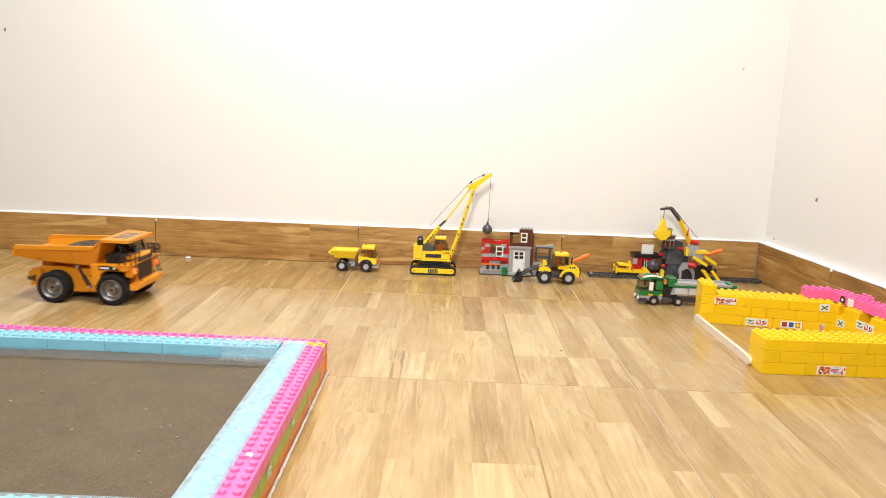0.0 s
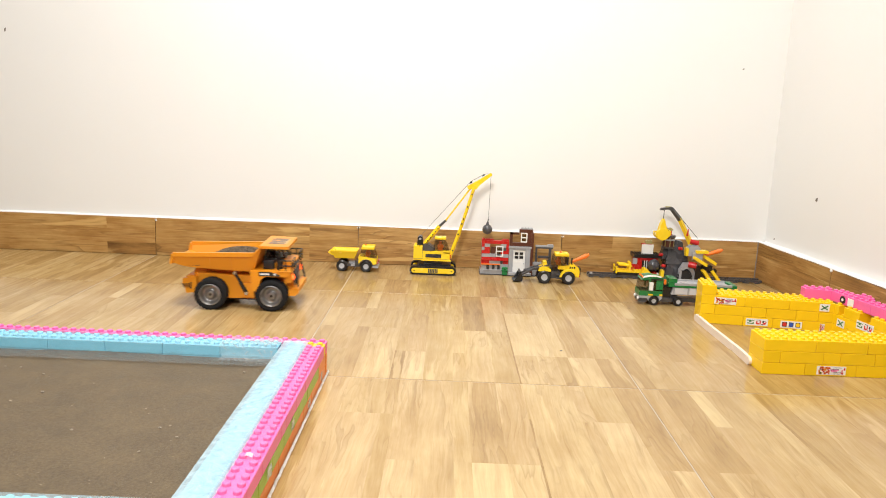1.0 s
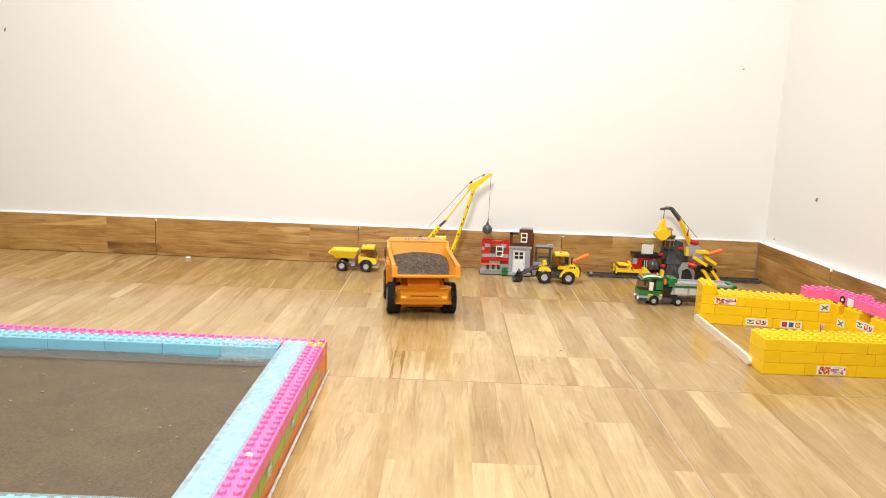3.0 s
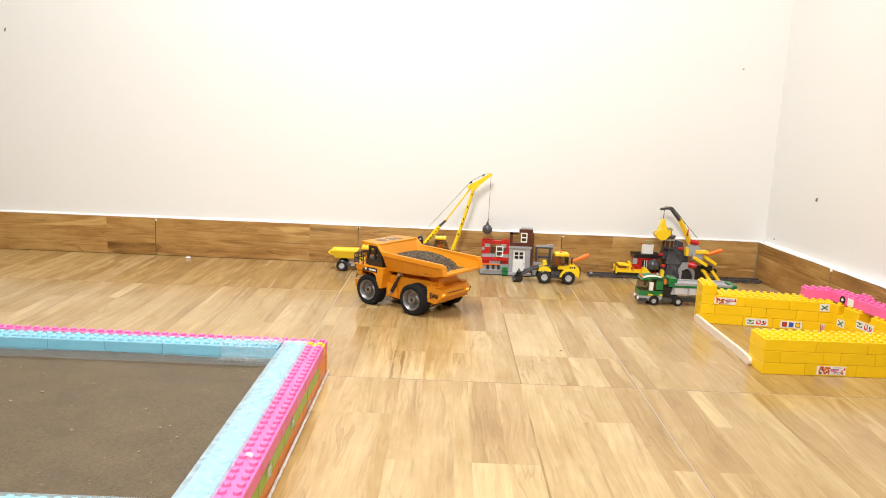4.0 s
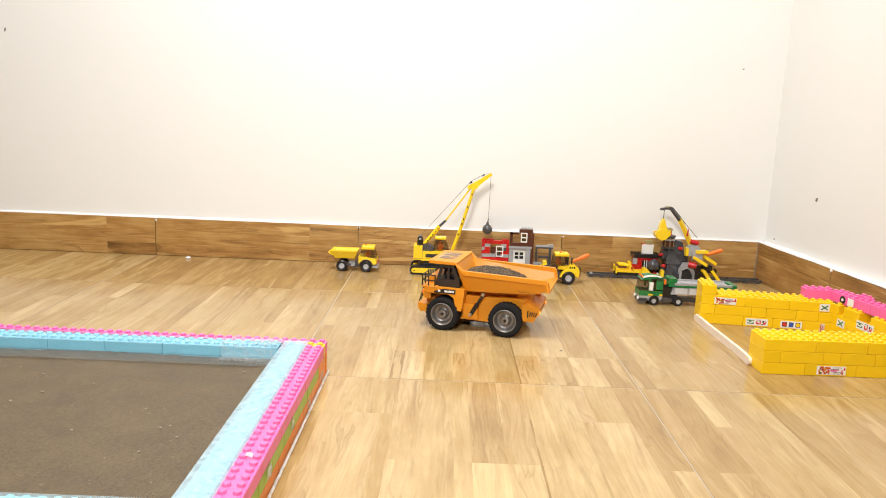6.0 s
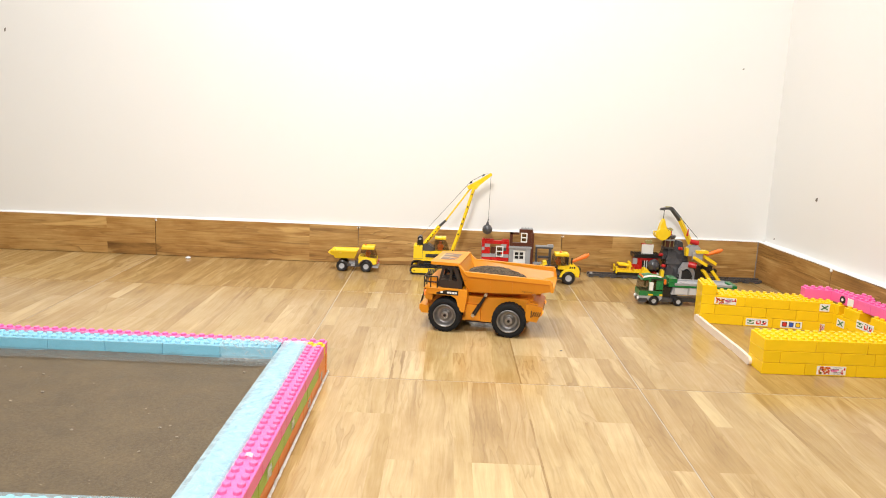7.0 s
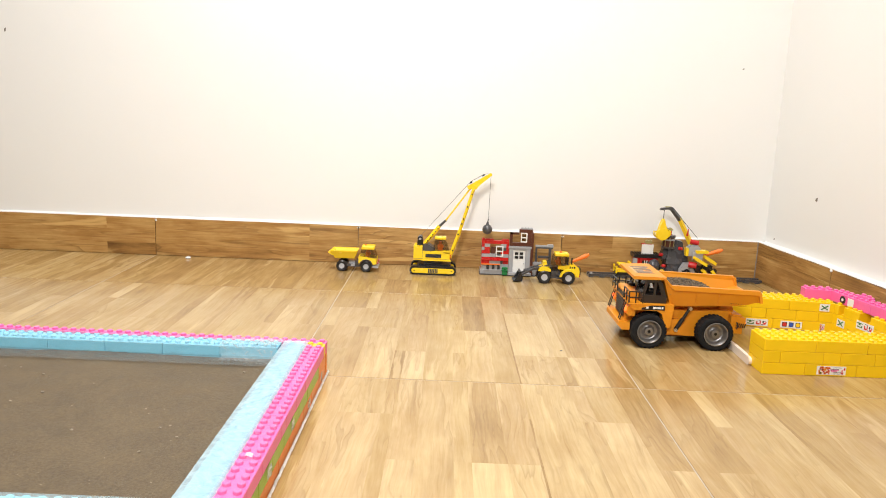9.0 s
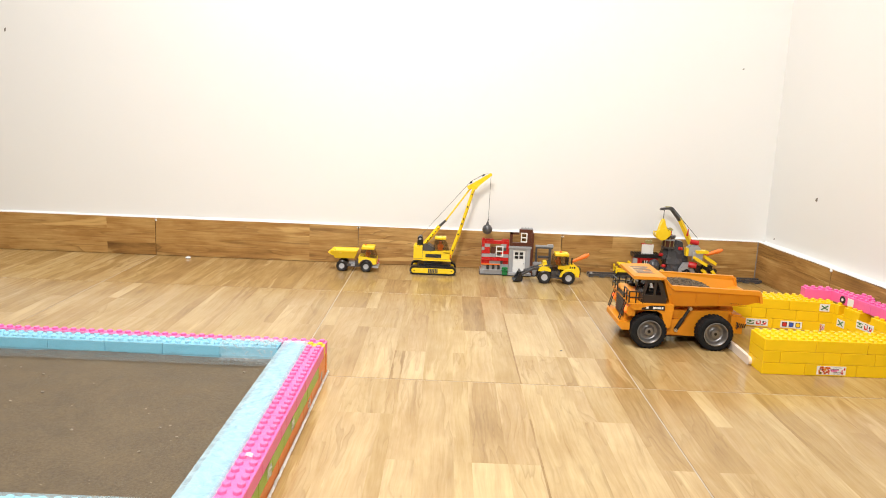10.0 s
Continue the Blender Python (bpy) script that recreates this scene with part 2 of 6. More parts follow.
def mesh_of(bm, name, material, smooth=True):
    bmesh.ops.recalc_face_normals(bm, faces=bm.faces)
    me = bpy.data.meshes.new(name)
    bm.to_mesh(me)
    bm.free()
    me.materials.append(material)
    if smooth:
        me.polygons.foreach_set("use_smooth", [True] * len(me.polygons))
        me.set_sharp_from_angle(angle=radians(35))
    return me


def part(name, bm, material, parent, label=""):
    ob = new(name, mesh_of(bm, name, material))
    ob.parent = parent
    if label:
        ob["label"] = label
    return ob


def single(name, bm, material, label, category, m=None, group="", kind=""):
    ob = new(name, mesh_of(bm, name, material))
    if m is not None:
        ob.matrix_world = m
    return tagged(ob, label, category, group, kind)


def thing(name, label, category, m, group=""):
    ob = new(name)
    ob.empty_display_size = 0.02
    ob.matrix_world = m
    return tagged(ob, label, category, group)


def boxes(*bs):
    bm = bmesh.new()
    for b in bs:
        box(bm, *b)
    return bm


# ---- the room ----
XR, XL, YB, YF, ZC = 0.590, -3.0, 0.008, -4.0, 2.8

wall = lambda name, b, label: single(name, boxes(b), M_WALL, label, "wall", kind="structure")
wall_north = wall("wall_north", (XL - 0.1, XR + 0.5, YB, YB + 0.12, -0.05, ZC), "plain warm white painted wall")
EAST = pose(0.578, 0.0, 0, 0, 0, -85.7)  # along the side wall, away from the corner; y into the wall
wall_east = wall("wall_east", (-0.06, 4.3, 0.022, 0.14, -0.05, ZC), "plain warm white painted side wall")
wall_east.matrix_world = EAST
wall_west = wall("wall_west", (XL - 0.12, XL, YF, YB, -0.05, ZC), "plain unseen wall, darkened to cut bounced light")
wall_south = wall("wall_south", (XL - 0.1, XR + 0.5, YF - 0.12, YF, -0.05, ZC), "plain unseen wall, darkened to cut bounced light")
single("ceiling", boxes((XL - 0.1, XR + 0.5, YF - 0.1, YB + 0.1, ZC, ZC + 0.1)), M_WALL, "plain white ceiling", "ceiling", kind="structure")

# both out of view: darker than the white walls to lower the bounced light
for ob in (wall_west, wall_south):
    ob.data.materials[0] = M_BACK
floor = single("floor", boxes((XL - 0.1, XR + 0.5, YF - 0.1, YB + 0.1, -0.06, -0.0005)), M_GROUT,
               "glossy wood-look porcelain tile floor with pale grout", "floor", kind="structure")


STRIPS = (0.0, 0.031, 0.080, 0.105, 0.170, 0.190, 0.228, 0.280, 0.304, 0.352, 0.3955, 0.3985, 0.476, 0.500, 0.552, 0.600)
# print tones of the strips of some tiles, 0 dark to 9 pale, from the far quarter to the near one
PRINTS = {
    (-1, 1): "4655 4665 8544 5577 5552 5558 5666 6676 3388 7755 5221 6887 7884 5558 6774",
    (0, 1): "4443 6677 8666 4445 6665 6665 6544 4444 4433 6666 6666 5565 8885 4444 5555",
    (-1, 2): "7344 7344 6667 6777 4555 6677 6667 6677 4499 5577 5211 7777 6777 6888 5566",
    (0, 2): "5556 4466 9666 6667 7777 5555 6666 5444 4444 6665 6665 5555 5544 6655 5555",
    (-2, 1): "6665 5556 8555 5666 5577 6677 5566 4445 6668 5555 5555 6668 4466 6777 5566",
    (-1, 0): "5555 5544 4446 5553 5555 5544 6644 5555 7766 5544 5544 4666 5555 4477 5544",
    (-2, 0): "5544 5544 6644 5533 6655 4444 5555 4433 5555 6644 4444 5533 4455 5544 6633",
}


def printed_top(name, strips, quarters, tones, rng, sz, material, flip=False):
    """A tile whose face is divided into printed pieces: strips along y, cut at the quarters; flip stands it up in x and z."""
    verts, faces, tone, seed = [], [], [], []
    put = (lambda x, y, z: (y, -z, x)) if flip else (lambda x, y, z: (x, y, z))
    b = 0.0002

    def quad(ps, t, k):
        i = len(verts)
        verts.extend(put(*p) for p in ps)
        faces.append(tuple(range(i, i + 4)))
        tone.append(t)
        seed.append(k)
    for i, (x0, x1) in enumerate(zip(strips, strips[1:])):
        q = 0
        while q < len(quarters) - 1:
            e = q
            while e + 1 < len(quarters) - 1 and tones[i][e + 1] == tones[i][q]:
                e += 1
            t = int(tones[i][q]) / 9.0
            quad([(x0, quarters[q], 0), (x0, quarters[e + 1], 0), (x1, quarters[e + 1], 0), (x1, quarters[q], 0)], 0.20 + 0.62 * t, rng.random())
            q = e + 1
    # a worn bevel and the edges
    x0, x1, y0, y1 = strips[0], strips[-1], quarters[-1], quarters[0]
    ring = [[(x0 - k, y0 - k), (x1 + k, y0 - k), (x1 + k, y1 + k), (x0 - k, y1 + k)] for k in (0, b, b)]
    for (p, za), (r, zb) in (((ring[0], 0.0), (ring[1], -b)), ((ring[1], -b), (ring[2], -sz))):
        for i in range(4):
            j = (i + 1) % 4
            quad([(*p[i], za), (*r[i], zb), (*r[j], zb), (*p[j], za)], 0.35, 0.5)
    me = bpy.data.meshes.new(name)
    me.from_pydata(verts, [], faces)
    for key, values in (("tone", tone), ("seed", seed)):
        me.attributes.new(key, "FLOAT", "FACE").data.foreach_set("value", values)
    me.materials.append(material)
    return me


def floor_tiles():
    ys = [YB, -0.347] + [-0.347 - 0.6 * k for k in range(1, 7)]
    rng = random.Random(17)
    for i in range(-5, 2):
        for row, (c, d) in enumerate(zip(ys, ys[1:])):
            g = 0.0014
            strips = [min(max(v - 0.3, -0.3 + g), 0.3 - g) for v in STRIPS]
            ends = [0.3 - g, 0.151, 0.002, -0.148, -0.3 + g]
            if row == 0:
                ends = [c - d - 0.3 - 0.001, -0.148, -0.3 + g]
            if (i, row) in PRINTS:
                tones = PRINTS[(i, row)].split()
            else:
                tones = []
                for k in range(len(STRIPS) - 1):
                    a, cut = rng.choice("34555666778"), rng.randint(1, 4)
                    tones.append(a * cut + rng.choice("44556678") * (4 - cut))
            if row == 0:
                tones = [t[2:] for t in tones]
            me = printed_top("tile", strips, ends, tones, rng, 0.008, M_FLOOR)
            ob = new("tile", me)
            ob.parent = floor
            ob.location = (0.6 * i + 0.3, d + 0.3, 0)


# print tones of the baseboard tiles: three strips each, bottom to top, cut across at one place
BASE_PRINTS = {-1.8: (-1.344, "52 55 64"), -1.2: (-0.744, "45 65 57"), -0.6: (-0.146, "44 55 66"), 0.0: (0.150, "54 55 47")}


def baseboards():
    north = single("baseboard_north", boxes((XL, XR, 0.0075, 0.0105, 0, 0.108)), M_JOINT, "brown wood-look tile baseboard with dark joints", "baseboard", kind="structure")
    east = single("baseboard_east", boxes((0.0, 4.0, 0.0105, 0.0225, 0, 0.108)), M_JOINT, "brown wood-look tile baseboard with dark joints", "baseboard", EAST, kind="structure")
    rng = random.Random(4)

    def row(parent, a, b, depth, cut, tones):
        w, h = b - a - 0.0009, 0.1115 + rng.uniform(-0.001, 0.001)
        levels = [0.0012, 0.036, 0.076, h - 0.0006]
        me = printed_top("tile", levels, [w / 2 - 0.0006, cut - (a + b) / 2, -w / 2 + 0.0006], [t[::-1] for t in tones], rng, depth, M_BASE, True)
        ob = new("tile", me)
        ob.parent = parent
        return ob
    xs = [-3.0, -2.4, -1.8, -1.2, -0.6, 0.0, 0.578]
    for a, b in zip(xs, xs[1:]):
        cut, tones = BASE_PRINTS.get(a, (a + 0.3, "45 65 54"))
        row(north, a, b, 0.0075, cut, tones.split()).location = ((a + b) / 2, rng.uniform(-0.001, 0.0), 0)
    ys = [0.0, 0.372, 0.972, 1.572, 2.172, 2.772, 3.4, 4.0]
    for k, (a, b) in enumerate(zip(ys, ys[1:])):
        tones = ("44 55 44", "44 55 33", "55 44 45")[k % 3]
        row(east, a, b, 0.0105, a + 0.62 * (b - a), tones.split()).location = ((a + b) / 2, 0, 0)


def ragged_strip(name, n, length, z0, z1, depth, seed, m):
    """The white plaster lip over the baseboard: an uneven, hand-smoothed fillet."""
    bm = bmesh.new()
    rng = random.Random(seed)
    rows = []
    low, high = 0.0, 0.0
    for i in range(n + 1):
        low = low * 0.7 + rng.uniform(-0.0006, 0.0006)
        high = high * 0.8 + rng.uniform(-0.0014, 0.0014)
        x = length * i / n
        rows.append([bm.verts.new(p) for p in ((x, 0.004, z0 + low), (x, -depth, z0 + low), (x, -depth * 0.93, z0 + 0.0022 + low),
                                               (x, -min(depth * 0.3, 0.004), z1 + high - 0.004), (x, 0.001, z1 + high), (x, 0.004, z1 + high))])
    for a, b in zip(rows, rows[1:]):
        for k in range(5):
            bm.faces.new((a[k], b[k], b[k + 1], a[k + 1]))
    return single(name, bm, M_CAULK, "uneven white plaster lip above the baseboard", "trim", m, kind="structure")


floor_tiles()
baseboards()
ragged_strip("trim_north", 150, XR - XL, 0.1115, 0.1170, 0.0078, 5, pose(XL, YB, 0))
ragged_strip("trim_east", 150, YB - YF, 0.1115, 0.116, 0.0215, 6, EAST @ pose(0, 0.022, 0))


def joint_blobs():
    """Dabs of white filler at the top of each baseboard joint."""
    rng = random.Random(9)
    for k, x in enumerate((-1.2, -0.6, 0.0)):
        bm = bmesh.new()
        for i in range(5):
            ball(bm, (x + rng.uniform(-0.004, 0.006), -0.0012, 0.110 + rng.uniform(-0.006, 0.003)), rng.uniform(0.0010, 0.0022), 8)
        single("filler_dab", bm, M_CAULK, "dab of white filler on a baseboard joint", "filler", group="filler dabs", kind="structure")
    bm = bmesh.new()
    for i in range(4):
        ball(bm, (0.372 + rng.uniform(-0.003, 0.003), -0.0005, 0.110 + rng.uniform(-0.004, 0.003)), 0.0024, 8)
    single("filler_dab", bm, M_CAULK, "dab of white filler on a baseboard joint", "filler", EAST, group="filler dabs", kind="structure")
    bm = boxes((0.5758, 0.5782, -0.0030, 0.004, 0.001, 0.112))
    soft(bm, 0.001, 1)
    single("corner_grout", bm, M_DARKGROUT, "grey grout in the baseboard corner", "grout", kind="structure")


def wall_marks():
    def chip(m, w, h):
        bm = bmesh.new()
        pts = [(-0.5, -0.2), (-0.2, -0.5), (0.25, -0.35), (0.4, 0.1), (0.5, 0.5), (0.1, 0.4), (-0.35, 0.2)]
        prism(bm, [(a * w, b * h) for a, b in pts], -0.0008, 0.0008)
        single("wall_chip", bm, M_CHIP, "small dark chip in the white wall paint", "wall mark", m, "wall chips", "structure")
    chip(EAST @ pose(0.232, 0.022, 0.266), 0.010, 0.012)
    chip(pose(0.481, YB, 0.604), 0.006, 0.005)
    chip(pose(-1.612, YB, 0.632), 0.005, 0.012)
    chip(EAST @ pose(0.045, 0.022, 0.130), 0.006, 0.005)
    bm = bmesh.new()
    ball(bm, (0, 0, 0.003), 0.006, 10)
    for v in bm.verts:
        v.co.z = v.co.z * 0.6 + 0.001
        v.co.x *= 1.3
    single("plaster_crumb", bm, M_CAULK, "small crumb of white plaster on the floor", "crumb", pose(-1.094, -0.032, 0))
    bm = bmesh.new()
    disc(bm, (0, 0, 0.0004), (0, 0, 1), 0.0024, 0.0007, 10)
    single("floor_speck", bm, M_CHIP, "tiny dark speck on the tile floor", "speck", pose(-0.106, -0.755, 0))


joint_blobs()
wall_marks()

# ---- toy blocks of nursery size: 16 mm to a stud, 19.2 mm to a course ----
P, H, HY = 0.016, 0.0192, 0.0224
BLOCKS = {}


def block_mesh(nx, ny, material, H=0.0192):
    key = (nx, ny, material.name, H)
    if key not in BLOCKS:
        bm = bmesh.new()
        g = 0.00025
        box(bm, g, nx * P - g, g, ny * P - g, 0.0002, H - 0.0002)
        soft(bm, 0.0007, 1)
        for i in range(nx):
            for j in range(ny):
                c = ((i + 0.5) * P, (j + 0.5) * P)
                disc(bm, (*c, H + 0.0014), (0, 0, 1), 0.0047, 0.0032, 12)
                disc(bm, (*c, H + 0.0034), (0, 0, 1), 0.0047, 0.0008, 12, 0.0040)
        BLOCKS[key] = mesh_of(bm, "block", material)
    return BLOCKS[key]


def block(parent, nx, ny, material, x, y, course, turn=0, sink=0.0):
    ob = new("block", block_mesh(nx, ny, material))
    ob.parent = parent
    ob.matrix_local = pose(x, y, course * H + sink, 0, 0, turn)
    return ob


def run(parent, lengths, ny, material, x, y, course, gaps=()):
    """A course of blocks laid along x."""
    for i, n in enumerate(lengths):
        if i not in gaps:
            block(parent, n, ny, material, x, y, course)
        x += n * P


def sticker(parent, w, h, m, kind):
    """A printed paper sticker with coloured shapes, 0.3 mm proud of its block."""
    bm = boxes((-w / 2, w / 2, -0.0003, 0.0, -h / 2, h / 2))
    paper = part("sticker", bm, M_PAPER, parent, "small white printed paper sticker")
    paper.matrix_local = m
    rng = random.Random(int(w * 9000) + len(kind))

    def ink(name, mat, *bs):
        bm = bmesh.new()
        for x, z, sx, sz in bs:
            box(bm, x * w - sx * w / 2, x * w + sx * w / 2, -0.0007, -0.00032, z * h - sz * h / 2, z * h + sz * h / 2)
        part(name, bm, mat, paper)
    if kind == "signs":
        for k, mat in ((-0.31, M_INKRED), (0.0, M_INKBLUE), (0.31, M_YELLOW)):
            ink("sign_frame", M_INKBLK, (k, 0, 0.22, 0.66))
            bm = bmesh.new()
            disc(bm, (k * w, -0.0009, 0), (0, 1, 0), h * 0.29, 0.0004, 14)
            part("sign_print", bm, mat, paper)
    elif kind == "propeller":
        bm = bmesh.new()
        for a in (35, 145):
            turned_box(bm, pose(0, -0.0005, 0, 0, a, 0), w * 0.8, 0.0004, h * 0.16)
        part("propeller_print", bm, M_INKGRN, paper)
    elif kind == "fire":
        spots = lambda k, lo, hi: [(rng.uniform(lo, hi), rng.uniform(-0.38, 0.38), rng.uniform(0.025, 0.06), rng.uniform(0.10, 0.26)) for _ in range(k)]
        ink("red_print", M_INKRED, *spots(24, -0.45, -0.06), *spots(7, 0.32, 0.46))
        ink("flame_print", M_ORANGE, *spots(16, -0.46, -0.04))
        ink("yellow_print", M_YELLOW, *spots(7, -0.44, -0.10))
        ink("dark_print", M_INKBLK, *spots(5, -0.40, -0.12), *[(rng.uniform(0.06, 0.24), z, rng.uniform(0.16, 0.30), 0.035) for z in (0.34, 0.16, -0.02, -0.20, -0.36)])
        ink("pink_print", M_PINK, (0.12, 0.07, 0.28, 0.10), (0.10, -0.11, 0.20, 0.08))
    else:
        ink("dark_print", M_INKGRN, (-0.36, 0.22, 0.20, 0.12), (-0.30, 0.10, 0.10, 0.22), (-0.20, 0.24, 0.16, 0.08), (-0.38, -0.20, 0.10, 0.14), (-0.24, -0.22, 0.18, 0.12), (-0.16, -0.14, 0.05, 0.24))
        ink("red_print", M_INKRED, (0.00, -0.05, 0.05, 0.46), (0.07, -0.20, 0.08, 0.20), (0.15, -0.02, 0.05, 0.50), (0.34, -0.15, 0.12, 0.26), (0.41, 0.02, 0.05, 0.20))
        ink("ink_bar", M_INKBLK, (0.08, 0.33, 0.16, 0.06), (0.28, 0.10, 0.06, 0.24), (0.35, 0.20, 0.10, 0.05), (0.24, -0.28, 0.10, 0.06))


def yellow_yard():
    def row(parent, lengths, ny, x, course, gaps=()):
        for i, n in enumerate(lengths):
            if i not in gaps:
                ob = new("block", block_mesh(n, ny, M_YELLOW, HY))
                ob.parent = parent
                ob.location = (x, 0, course * HY)
            x += n * P

    # near wall: four studs deep
    near = thing("block_wall", "straight low wall of glossy yellow toy blocks with stickers", "toy block wall", pose(0.251, -0.844, 0, 0, 0, 0.6), "yellow block yard")
    row(near, (5, 6, 4, 6, 4), 4, 0, 0)
    row(near, (2, 5, 2, 4, 4, 6, 2), 4, 0, 1)
    row(near, (6, 6, 6, 6), 4, 0, 2)
    sticker(near, 0.054, 0.0165, pose(0.129, -0.0001, 0.0115), "fire")
    # far wall, turned a little, with a taller post at its end
    far = thing("block_wall", "yellow toy block wall with a taller end post and printed stickers", "toy block wall", pose(0.2475, -0.505, 0, 0, 0, -8), "yellow block yard")
    row(far, (6, 4, 4, 4), 4, 0, 0)
    row(far, (2, 5, 2, 4, 3, 2), 4, 0, 1)
    row(far, (2, 4, 6, 6), 4, 0, 2)
    row(far, (2,), 4, 0, 3)
    sticker(far, 0.048, 0.0150, pose(0.053, -0.0001, 2.45 * HY), "fire")
    sticker(far, 0.048, 0.0160, pose(0.126, -0.0001, 0.5 * HY), "vehicles")
    sticker(far, 0.046, 0.0160, pose(0.200, -0.0001, 0.5 * HY), "signs")
    sticker(far, 0.021, 0.0170, pose(0.266, -0.0001, 2.5 * HY), "propeller")
    sticker(far, 0.010, 0.0170, pose(0.266, -0.0001, 0.45 * HY), "fire")
    # side wall along the baseboard, its top course gappy
    base = pose(0.5300, -0.5443, 0, 0, 0, -80)
    side = thing("block_wall", "yellow toy block side wall with gaps in its top course", "toy block wall", base, "yellow block yard")
    row(side, (4, 6, 4, 4), 2, 0, 0)
    row(side, (6, 4, 6, 2), 2, 0, 1)
    row(side, (1, 1, 3, 2, 4, 6), 2, 0, 2, gaps=(1, 3))
    sticker(side, 0.024, 0.017, pose(0.028, -0.0001, 1.3 * HY), "propeller")
    sticker(side, 0.050, 0.018, pose(0.100, -0.0001, 1.9 * HY), "vehicles")
    pink = thing("block_ledge", "pink toy blocks stacked on the yellow yard corner", "toy blocks", base @ pose(0, 0.012, 3 * HY), "yellow block yard")
    for k in range(4):
        ob = new("block", block_mesh(4, 2, M_PINK, HY))
        ob.parent = pink
        ob.location = (-0.034 + k * 4 * P, 0, 0)
    ob = new("block", block_mesh(4, 2, M_PINK, HY))
    ob.parent = pink
    ob.matrix_local = (base @ pose(0, 0.012, 3 * HY)).inverted() @ pose(0.4810, -0.5055, 3 * HY, 0, 0, -8)
    ob = new("block", block_mesh(2, 1, M_PINK, H))
    ob.parent = pink
    ob.location = (0.034, 0.016, HY - 0.0125)
    bm = bmesh.new()
    disc(bm, (0.010, -0.0008, 0.5 * HY), (0, 1, 0), 0.0085, 0.0008, 18)
    spot = part("round_sticker", bm, M_INKBLK, pink, "black round sticker with a white centre")
    bm = bmesh.new()
    disc(bm, (0.010, -0.0014, 0.5 * HY), (0, 1, 0), 0.0034, 0.0006, 14)
    part("sticker_centre", bm, M_PAPER, spot)
    part("sticker", boxes((0.026, 0.044, -0.0008, 0.0, 0.1 * HY, 0.85 * HY)), M_PAPER, pink)


def threshold_sticks():
    ends = ((-0.482, -0.578, 0.0), (-0.566, -0.712, 1.0), (-0.704, -0.800, -1.0))
    for i, (a, b, turn) in enumerate(ends):
        bm = bmesh.new()
        L, w = a - b, 0.0155
        pts = [(L * 0.5 - w / 2 + w / 2 * math.cos(t), w / 2 * math.sin(t)) for t in [radians(-90 + 22.5 * k) for k in range(9)]]
        pts += [(-x, -z) for x, z in pts]
        prism(bm, pts, -0.0035, 0.0035)
        soft(bm, 0.001, 2)
        single("craft_stick", bm, M_STICK, "pale rounded wooden craft stick standing on edge on the floor", "craft stick",
               pose(0.2465 + 0.0015 * i, (a + b) / 2, 0.00785, 0, 0, 90 + turn), "threshold sticks")


# ---- the sand pit ----
SX0, SX1, SY0, SY1 = -1.355, -0.539, -1.515, -0.930


